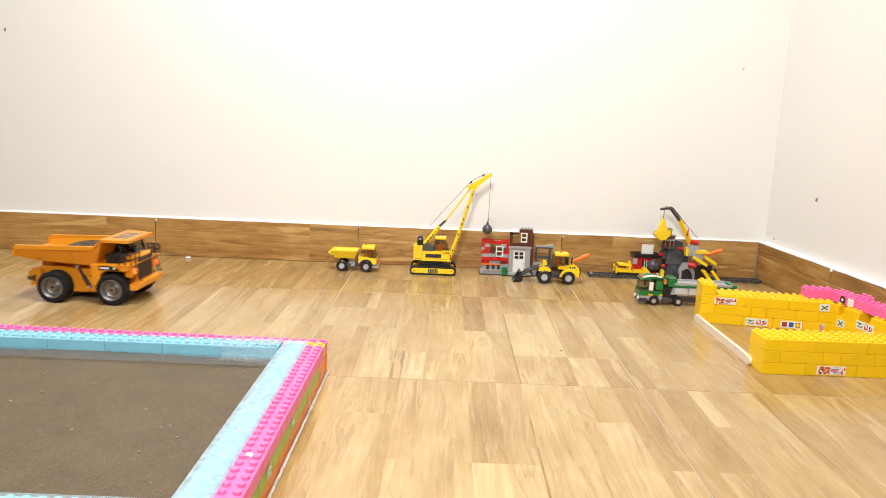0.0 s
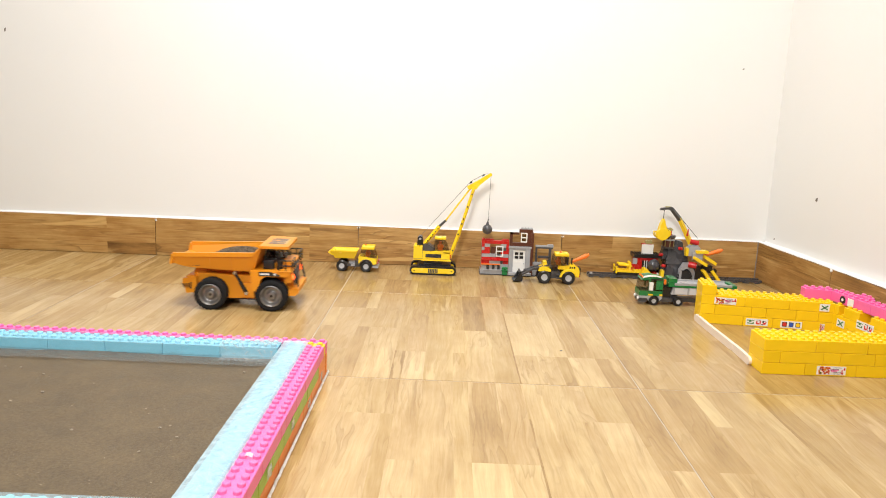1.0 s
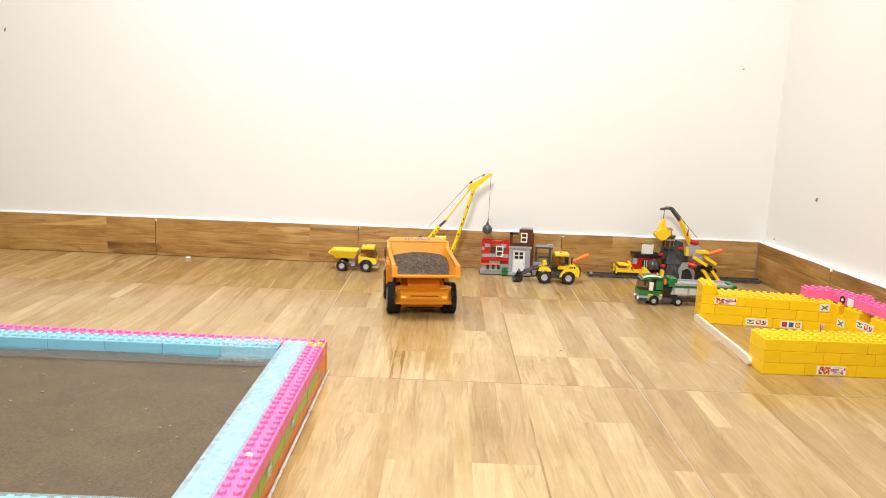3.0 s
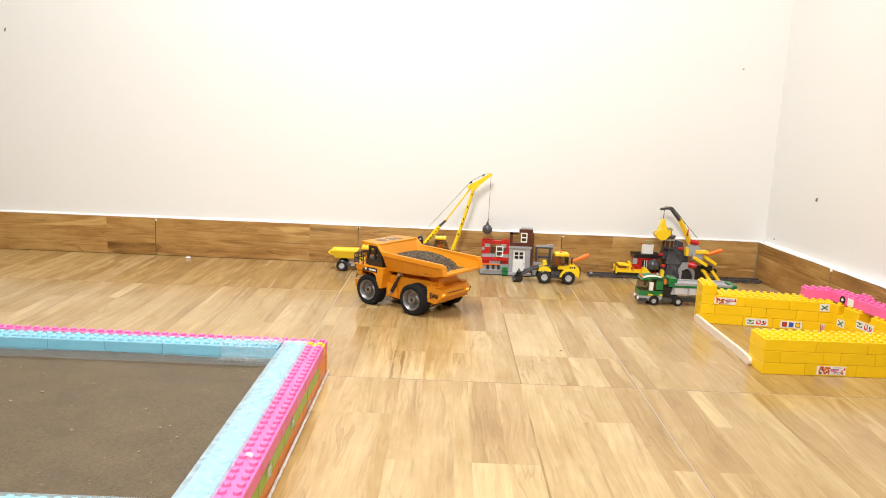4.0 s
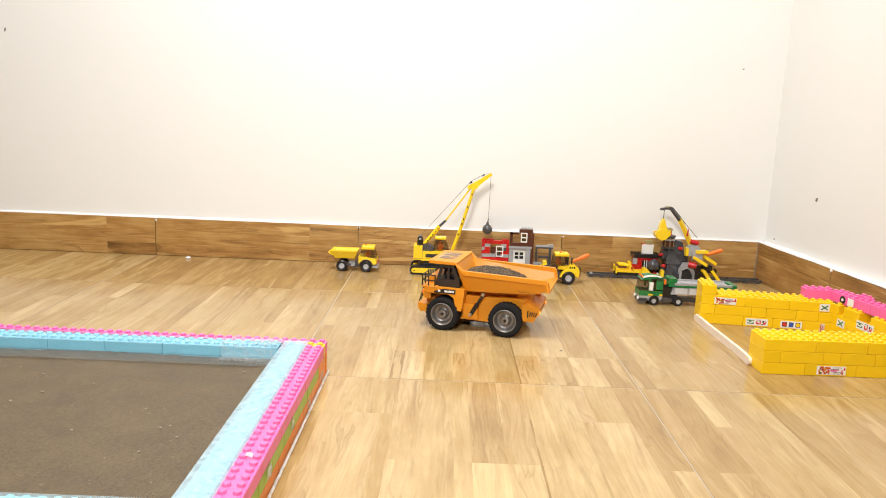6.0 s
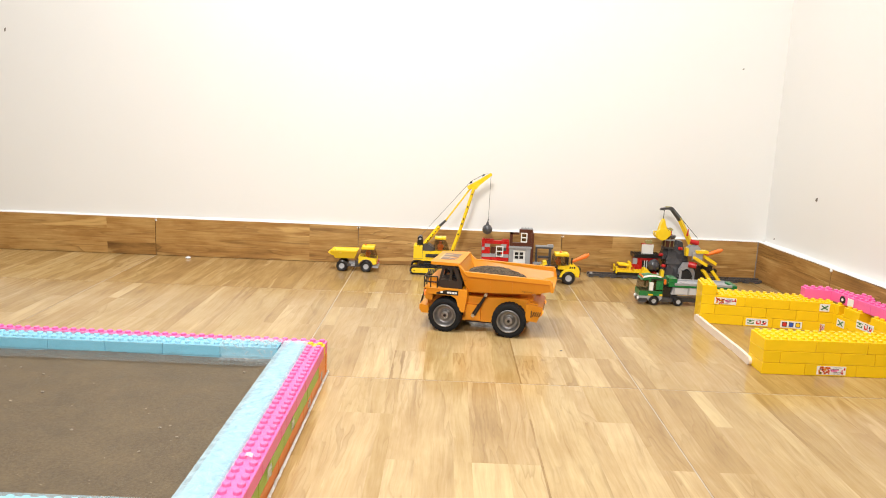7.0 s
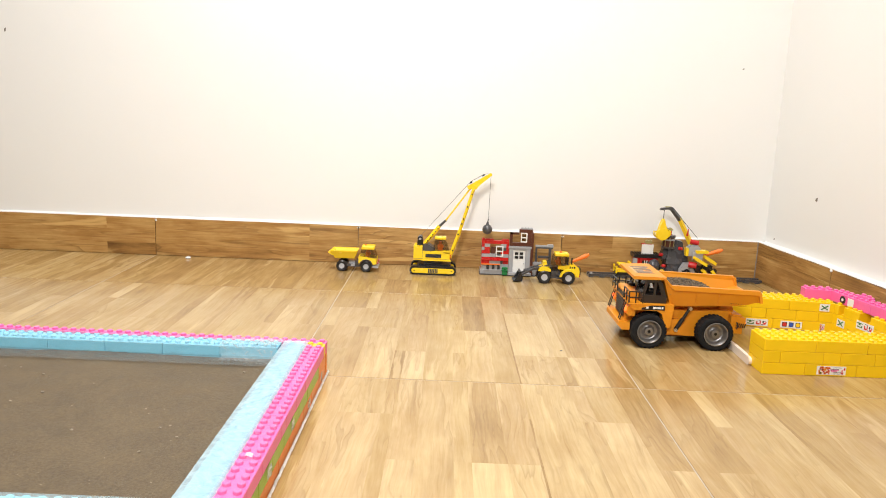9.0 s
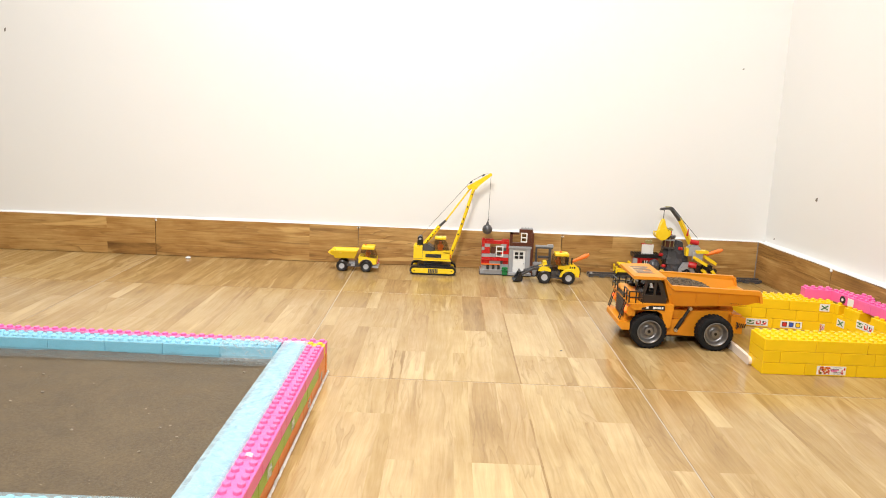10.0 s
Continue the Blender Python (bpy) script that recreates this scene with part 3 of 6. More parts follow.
def sand_pit():
    pit = thing("sand_pit", "low pit walled with pink, green, orange and blue toy blocks", "toy sand pit", pose(0, 0, 0))
    nx = int(round((SX1 - SX0) / P))
    # far wall, one stud of pink outside, two of blue inside
    mats = (M_ORANGE, M_GREEN, M_PINK)
    for c in range(3):
        x, k = SX1, 0
        while x > SX0 + 0.02:
            n = (4, 6, 4, 2, 6)[(k + c) % 5]
            mat = M_ORANGE if (k == 0 and c < 2) else mats[c]
            block(pit, n, 1, mat, x - n * P, SY1 - P + 0.0015 + 0.021 * (SX1 - x), c)
            x -= n * P
            k += 1
        for i in range(8):
            block(pit, 6, 2, M_BLUE, -0.612 - 0.002 - (i + 1) * 6 * P + (c % 2) * 0.0, SY1 - 3 * P - 0.0008, c)
    # right wall, two studs of pink outside, two of blue inside
    for c in range(3):
        y, k = SY1 - P - 0.0005, 0
        while y > SY0 + 0.01:
            n = (2, 6, 4, 6, 4, 6, 4, 4)[(k + 2 * c) % 8]
            n = min(n, max(1, int((y - SY0) / P)))
            mat = M_ORANGE if (k == 0 and c < 2) else mats[c]
            if k == 0 and c == 2:
                block(pit, 2, 1, M_YELLOW, SX1 - 2 * P - 0.0004, y - P, c)
                y -= P
            block(pit, 2, n, mat, SX1 - 2 * P - 0.0004, y - n * P, c)
            y -= n * P
            k += 1
        y = SY1 - P - 0.001
        for n in (6, 6, 6, 6, 6, 4):
            block(pit, 2, n, M_BLUE, SX1 - 4 * P - 0.0015, y - n * P, c)
            y -= n * P
    # near wall
    for c in range(3):
        for i in range(8):
            block(pit, 6, 2, M_BLUE, -0.612 - 0.002 - (i + 1) * 6 * P, -1.473 - 2 * P, c)
    bm = bmesh.new()
    nxs, nys = 90, 60
    x0, x1, y0, y1 = SX0 + 0.02, -0.608, -1.476, SY1 - 3 * P + 0.004
    g = []
    for j in range(nys + 1):
        row = []
        for i in range(nxs + 1):
            x, y = x0 + (x1 - x0) * i / nxs, y0 + (y1 - y0) * j / nys
            z = 0.0375 + 0.0018 * noise.noise((x * 5, y * 5, 0)) + 0.0012 * noise.noise((x * 30, y * 30, 2))
            row.append(bm.verts.new((x, y, z)))
        g.append(row)
    for j in range(nys):
        for i in range(nxs):
            bm.faces.new((g[j][i], g[j][i + 1], g[j + 1][i + 1], g[j + 1][i]))
    single("sand", bm, M_SAND, "flat bed of damp dark brown sand inside the pit", "sand", kind="stuff")
    # pale crumbs on the sand
    bm = bmesh.new()
    rng = random.Random(3)
    for _ in range(55):
        x, y = rng.uniform(-1.15, -0.63), rng.uniform(-1.45, -1.0)
        s = rng.choice((0.0005, 0.0006, 0.0008, 0.0014))
        vs = bmesh.ops.create_icosphere(bm, subdivisions=1, radius=s, matrix=pose(x, y, 0.0382 + 0.0018 * noise.noise((x * 5, y * 5, 0)), 0, 0, rng.uniform(0, 90)))["verts"]
        for v in vs:
            v.co.x = x + (v.co.x - x) * rng.uniform(1.0, 2.4)
    for x, y in ((-0.742, -1.205), (-0.700, -1.330), (-0.690, -1.255), (-0.930, -1.300)):
        disc(bm, (x, y, 0.0392), (0, 0, 1), 0.0016, 0.0008, 6)
    single("sand_crumb", bm, M_CRUMB, "scattered pale crumbs lying on the dark sand", "crumbs", kind="stuff")


def film_sheet(name, path, along, n, amp, material, label, seed):
    """A sheet draped over a path of (across, z), swept along; wrinkled by noise. along(t, a, z) gives the place."""
    bm = bmesh.new()
    pts = []
    for (a0, z0), (a1, z1) in zip(path, path[1:]):
        k = max(2, int(math.hypot(a1 - a0, z1 - z0) / 0.004))
        pts += [(a0 + (a1 - a0) * i / k, z0 + (z1 - z0) * i / k) for i in range(k)]
    pts.append(path[-1])
    rows = []
    for i in range(n + 1):
        row = []
        for k, (a, z) in enumerate(pts):
            d = amp * noise.noise((i * 0.35 + seed, k * 0.30, seed)) + 0.5 * amp * abs(noise.noise((i * 0.9, k * 0.8, seed + 5)))
            edge = 0.0008 * noise.noise((i * 0.22, seed, 1.0)) if k in (0, len(pts) - 1) else 0.0
            row.append(bm.verts.new(along(i / n, a + edge, z + abs(d))))
        rows.append(row)
    for r, s in zip(rows, rows[1:]):
        for k in range(len(pts) - 1):
            bm.faces.new((r[k], r[k + 1], s[k + 1], s[k]))
    return single(name, bm, material, label, "plastic film")


def pit_films():
    top = 3 * H + 0.0046
    yb = SY1 - P - 0.003
    film_sheet("plastic_film", [(yb, top), (SY1 - 3 * P - 0.0026, top - 0.001), (SY1 - 3 * P - 0.003, 0.042)],
               lambda t, a, z: (-1.35 + t * 0.735, a, z), 200, 0.0018, M_FILM, "clear wrinkled plastic film over the blue blocks and sand", 1.0)
    film_sheet("plastic_film", [(SY1 - P - 0.003, 3 * H + 0.001), (SY1 - P - 0.006, top - 0.0012), (SY1 - 3 * P + 0.001, top - 0.0012), (SY1 - 3 * P - 0.0016, 3 * H - 0.002)],
               lambda t, a, z: (-1.35 + t * 0.738, a, z), 200, 0.0010, M_CRUMPLE, "milky packing tape over the far light blue blocks", 3.0)
    film_sheet("plastic_film", [(SY1 - 3 * P - 0.003, 0.0412), (SY1 - 3 * P - 0.046, 0.0402)],
               lambda t, a, z: (-1.35 + t * 0.735, a, z), 200, 0.0030, M_WETFILM, "dark wet plastic film lying on the sand", 2.0)
    film_sheet("film_edge", [(SY1 - P + 0.0010, 3 * H + 0.0010), (SY1 - P - 0.0020, 3 * H + 0.0022), (SY1 - P - 0.0050, top - 0.0010)],
               lambda t, a, z: (-1.35 + t * 0.745, a + 0.010 * (1 - t), z), 200, 0.0010, M_EDGE, "white edge of packing tape between pink and blue blocks", 17.0)
    # glints on the creases of the bunched film, built as thin white rods
    rng = random.Random(31)
    bm = bmesh.new()
    for _ in range(34):
        x, down = -0.612 - abs(rng.gauss(0, 0.042)), rng.random()
        p = Vector((x, SY1 - 2 * P + rng.uniform(-0.014, 0.012), top + 0.0022)) if down < 0.5 else Vector((x, SY1 - 3 * P - 0.0045, rng.uniform(0.046, 0.061)))
        step = Vector((rng.uniform(-0.005, 0.005), rng.uniform(-0.004, 0.004), 0.0)) if down < 0.5 else Vector((rng.uniform(-0.003, 0.003), -0.0006, rng.uniform(-0.005, 0.005)))
        for _ in range(rng.randint(1, 3)):
            q = p + step
            q.z = max(q.z, 0.043)
            rod(bm, p, q, rng.uniform(0.0002, 0.00055), 5)
            p, step = q, step + Vector((rng.uniform(-0.003, 0.003), 0, 0))
    for _ in range(12):
        x, y = -0.612 - abs(rng.gauss(0, 0.05)), SY1 - 3 * P - rng.uniform(0.010, 0.044)
        rod(bm, (x, y, 0.0432), (x + rng.uniform(-0.006, 0.006), y + rng.uniform(-0.003, 0.003), 0.0436), rng.uniform(0.0002, 0.0005), 5)
    single("film_crease", bm, M_PAPERFILM, "thin white rods as glints on creased film, pit corner", "plastic film", kind="stuff")
    # crumpled film bunched in the corner
    film_sheet("film_fold", [(SY1 - P - 0.002, top), (SY1 - 3 * P - 0.002, top + 0.0004), (SY1 - 3 * P - 0.007, 0.046), (SY1 - 3 * P - 0.030, 0.0415)],
               lambda t, a, z: (-0.705 + t * 0.089 + (1 - t) * 0.030 * noise.noise((a * 70, z * 60, 8.0)), a - 0.004 * noise.noise((t * 11, z * 90, 4.0)), z), 44, 0.0068, M_FOLD, "glinting crumpled clear film bunched in the pit corner", 21.0)
    film_sheet("film_fold", [(SY1 - P - 0.006, top + 0.001), (SY1 - 3 * P - 0.003, top + 0.001)],
               lambda t, a, z: (-0.655 + t * 0.060, a, z), 40, 0.0040, M_CRUMPLE, "white crumpled film over the corner blocks", 27.0)
    film_sheet("plastic_film", [(SX1 - 2 * P + 0.0030, 3 * H + 0.0012), (SX1 - 2 * P - 0.0016, top + 0.0002), (SX1 - 4 * P - 0.0050, top - 0.0008), (SX1 - 4 * P - 0.0075, top - 0.006), (SX1 - 4 * P - 0.0085, 0.043)],
               lambda t, a, z: (a, SY1 - P - 0.004 - t * 0.575, z), 150, 0.0010, M_TAPE, "milky packing tape covering the light blue blocks", 7.0)
    # added pale sheet that puts the glare on the pink stud tops
    film_sheet("plastic_film", [(SX1 - 0.0035, top + 0.0004), (SX1 - 2 * P - 0.0016, top + 0.0010)],
               lambda t, a, z: (a, SY1 - P - 0.020 - t * 0.56, z), 150, 0.0006, M_VEIL, "thin pale veil added as glare on the pink studs", 9.0)
    film_sheet("plastic_film", [(-1.4715, 3 * H - 0.004), (-1.4740, top - 0.0006), (-1.4740 - 2 * P, top - 0.0006)],
               lambda t, a, z: (-1.35 + t * 0.735, a, z), 150, 0.0005, M_CRUMPLE, "milky packing tape over the near light blue blocks", 4.0)
    film_sheet("plastic_film", [(SX1 + 0.0006, 0.0035), (SX1 + 0.0018, 0.0018), (SX1 + 0.0034, 0.0008)],
               lambda t, a, z: (a, SY1 + 0.006 - t * 0.58, z), 170, 0.0007, M_PAPERFILM, "crumpled white plastic film edge along the floor", 13.0)


def tape_scraps():
    """Loose ends of clear tape stuck to the outer face of the pit, and one lying on its studs."""
    for y, z, w, h, seed in ((-1.2235, 0.0330, 0.016, 0.013, 41.0), (-1.3550, 0.0320, 0.020, 0.015, 43.0), (-1.1065, 0.0150, 0.014, 0.012, 47.0), (-0.9980, 0.0170, 0.010, 0.016, 53.0)):
        film_sheet("tape_scrap", [(y - w / 2, 0.0), (y + w / 2, 0.0)], lambda t, a, d, z=z, h=h: (SX1 + 0.0012 + d, a + 0.003 * t, z + h * (t - 0.5)), 10, 0.0022, M_EDGE,
                   "crumpled scrap of clear tape on the pit wall", seed)
    film_sheet("tape_scrap", [(-1.3770, 3 * H + 0.0044), (-1.3680, 3 * H + 0.0044)], lambda t, a, z: (-0.5600 + 0.009 * t, a + 0.002 * math.sin(5 * t), z), 10, 0.0014, M_EDGE,
               "small pale scrap of tape on the pink studs", 59.0)


yellow_yard()
threshold_sticks()
sand_pit()
pit_films()
tape_scraps()


# ---- the big orange dump truck: x forwards, y to its left, on its wheels ----
R_W = 0.0352


def truck_wheel(truck):
    """One wheel, its axle along y, its outer face towards +y."""
    wheel = new("wheel")
    wheel.empty_display_size = 0.02
    wheel.parent = truck
    bm = bmesh.new()
    lathe(bm, [(0.0235, -0.014), (0.0300, -0.0150), (0.0335, -0.0140), (0.0346, -0.0110), (0.0349, 0.0), (0.0346, 0.0110),
               (0.0335, 0.0140), (0.0300, 0.0155), (0.0262, 0.0150), (0.0238, 0.0135), (0.0235, 0.004)], 0, 44)
    for k in range(26):
        for s in (-1, 1):
            a = (k + (0.5 if s > 0 else 0)) * math.tau / 26
            m = Matrix.Rotation(a, 4, "Y") @ pose(0, s * 0.0082, 0.0345, 0, 0, 18 * s)
            turned_box(bm, m, 0.0050, 0.0105, 0.0018)
            m = Matrix.Rotation(a, 4, "Y") @ pose(0, s * 0.0136, 0.0328, 35 * s, 0, 0)
            turned_box(bm, m, 0.0042, 0.0016, 0.0036)
    part("tyre", bm, T_TYRE, wheel)
    bm = bmesh.new()
    lathe(bm, [(0.0237, 0.0128), (0.0240, 0.0156), (0.0226, 0.0160), (0.0214, 0.0146), (0.0208, 0.0110), (0.0200, 0.0100), (0.0194, 0.0060), (0.0184, 0.0030), (0.0165, 0.0018), (0.0130, 0.0020),
               (0.0112, 0.0050), (0.0096, 0.0058), (0.0092, 0.0100), (0.0080, 0.0122), (0.0060, 0.0128), (0.0036, 0.0128), (0.0034, 0.0085), (0.0, 0.0085)], 0, 36)
    lathe(bm, [(0.0238, -0.0138), (0.0160, -0.0120), (0.0, -0.0120)], 0, 24)
    part("rim", bm, T_RIM, wheel, "dull grey deep-dish rim")
    bm = bmesh.new()
    disc(bm, (0, 0.0110, 0), (0, 1, 0), 0.0030, 0.004, 8)
    part("axle_nut", bm, T_BLACK, wheel)
    return wheel


def truck_bed(truck):
    # stations of the tub: x and z at the bottom, half width; x and z at the top, half width
    st = [(-0.150, 0.1025, 0.0660, -0.1455, 0.1250, 0.0715), (-0.125, 0.0950, 0.0630, -0.1250, 0.1240, 0.0712), (-0.100, 0.0915, 0.0605, -0.1000, 0.1247, 0.0708),
          (-0.040, 0.0880, 0.0580, -0.0400, 0.1268, 0.0700), (0.020, 0.0850, 0.0560, 0.0270, 0.1295, 0.0690), (0.024, 0.0848, 0.0555, 0.0450, 0.1450, 0.0680)]
    bm = bmesh.new()
    outer, inner = [], []
    for xb, zb, wb, xt, zt, wt in st:
        outer.append([bm.verts.new(p) for p in ((xt, wt, zt), (xb, wb, zb), (xb, -wb, zb), (xt, -wt, zt))])
        k = 0.0032
        xi = xb - (0.004 if xb > 0.022 else 0)
        xj = xt - (0.004 if xb > 0.022 else 0)
        inner.append([bm.verts.new(p) for p in ((xj, wt - k, zt), (xi, wb - k, zb + 0.0045), (xi, -wb + k, zb + 0.0045), (xj, -wt + k, zt))])
    for a, b in ((outer, 1), (inner, -1)):
        for r, s in zip(a, a[1:]):
            for i in range(3):
                bm.faces.new((r[i], r[i + 1], s[i + 1], s[i]))
    for i in (0, 3):
        for k in range(len(st) - 1):
            bm.faces.new((outer[k][i], outer[k + 1][i], inner[k + 1][i], inner[k][i]))
    for i in range(3):
        bm.faces.new((outer[0][i], outer[0][i + 1], inner[0][i + 1], inner[0][i]))
    bm.faces.new(outer[-1])
    bm.faces.new(inner[-1])
    bm.faces.new((outer[-1][0], outer[-1][3], inner[-1][3], inner[-1][0]))
    bed = part("dump_bed", bm, T_BODY, truck, "orange open-topped dump bed with a thick rim")
    for s in (1, -1):
        bm = bmesh.new()
        prism(bm, [(0.0465, 0.1475), (0.0285, 0.1312), (-0.1470, 0.1268), (-0.1510, 0.1185), (-0.1445, 0.1178), (0.0245, 0.1222), (0.0375, 0.1350)],
              s * 0.0660, s * 0.0742)
        soft(bm, 0.0012, 2)
        part("rim_rail", bm, T_BODY, bed)
        bm = bmesh.new()
        prism(bm, [(-0.1505, 0.1235), (-0.1445, 0.1235), (-0.1500, 0.1015), (-0.1550, 0.1020)], s * 0.0625, s * 0.0735)
        soft(bm, 0.0010, 2)
        part("tail_post", bm, T_BODY, bed)
        # faint ribs pressed into the side
        for x in (-0.115, -0.07, -0.025):
            bm = bmesh.new()
            turned_box(bm, pose(x, s * 0.0645, 0.1045, -s * 17, 0, 0), 0.0016, 0.0012, 0.024)
            part("side_rib", bm, T_BODY, bed)
    bm = bmesh.new()
    box(bm, -0.155, -0.146, -0.066, 0.066, 0.1005, 0.1065)
    soft(bm, 0.0015, 2)
    part("tail_lip", bm, T_BODY, bed)
    # canopy over the cab
    bm = bmesh.new()
    a = [(0.040, 0.069), (0.062, 0.069), (0.103, 0.062), (0.103, -0.062), (0.062, -0.069), (0.040, -0.069)]
    lo = [bm.verts.new((x, y, 0.1405 - (0.0015 if x > 0.09 else 0))) for x, y in a]
    hi = [bm.verts.new((x, y, 0.1463 - (0.0010 if x > 0.09 else 0))) for x, y in a]
    bm.faces.new(lo)
    bm.faces.new(hi)
    for i in range(6):
        j = (i + 1) % 6
        bm.faces.new((lo[i], lo[j], hi[j], hi[i]))
    soft(bm, 0.0013, 2)
    canopy = part("canopy", bm, T_BODY, bed)
    part("roof_patch", boxes((0.050, 0.093, -0.036, 0.036, 0.1455, 0.1460)), T_PATCH, canopy)
    bm = bmesh.new()
    for k, (a, b) in enumerate(((0.054, 0.088), (0.054, 0.070), (0.060, 0.088), (0.054, 0.088), (0.054, 0.066), (0.072, 0.088), (0.054, 0.088), (0.058, 0.088))):
        y = -0.031 + k * 0.0080
        box(bm, a, b, y, y + 0.0052, 0.1458, 0.1469)
    for y in (-0.0345, 0.0335):
        box(bm, 0.0515, 0.0915, y, y + 0.0010, 0.1458, 0.1466)
    part("roof_print", bm, T_PRINT, canopy, "worn dark printed panel")
    # load of gravel
    bm = bmesh.new()
    top = lambda x, y: 0.0965 + 0.0300 * max(0.0, 1 - ((x + 0.016) / 0.078) ** 2) ** 0.8 * max(0.0, 1 - (y / 0.080) ** 2) ** 0.5 + 0.0012 * noise.noise((x * 90, y * 90, 0))
    nx, ny = 44, 34
    grid = []
    for i in range(nx + 1):
        x = -0.118 + 0.143 * i / nx
        grid.append([bm.verts.new((x + (0.006 if i == nx else 0), y, top(x, y))) for y in [-0.0635 + 0.127 * j / ny for j in range(ny + 1)]])
    for i in range(nx):
        for j in range(ny):
            bm.faces.new((grid[i][j], grid[i + 1][j], grid[i + 1][j + 1], grid[i][j + 1]))
    load = part("gravel_load", bm, T_GRAVELBED, truck, "heap of dark brown gravel")
    verts, faces = [], []
    rng = random.Random(8)
    base = [(1, 0, 0), (-1, 0, 0), (0, 1, 0), (0, -1, 0), (0, 0, 1), (0, 0, -1)]
    tri = [(0, 2, 4), (2, 1, 4), (1, 3, 4), (3, 0, 4), (2, 0, 5), (1, 2, 5), (3, 1, 5), (0, 3, 5)]
    for _ in range(2600):
        x, y = rng.uniform(-0.118, 0.028), rng.uniform(-0.062, 0.062)
        r = rng.uniform(0.0010, 0.0019)
        q = Euler((rng.uniform(0, 6), rng.uniform(0, 6), rng.uniform(0, 6))).to_matrix()
        sc = (rng.uniform(1.0, 1.9) * r, r * rng.uniform(0.7, 1.1), r * rng.uniform(0.6, 1.0))
        c = Vector((x, y, top(x, y) + r * 0.35))
        k = len(verts)
        verts += [c + q @ Vector((b[0] * sc[0], b[1] * sc[1], b[2] * sc[2])) for b in base]
        faces += [(a + k, b + k, d + k) for a, b, d in tri]
    me = bpy.data.meshes.new("pellet")
    me.from_pydata(verts, [], faces)
    me.materials.append(T_GRAVEL)
    ob = new("pellet", me)
    ob.parent = load
    ob["kind"] = "stuff"


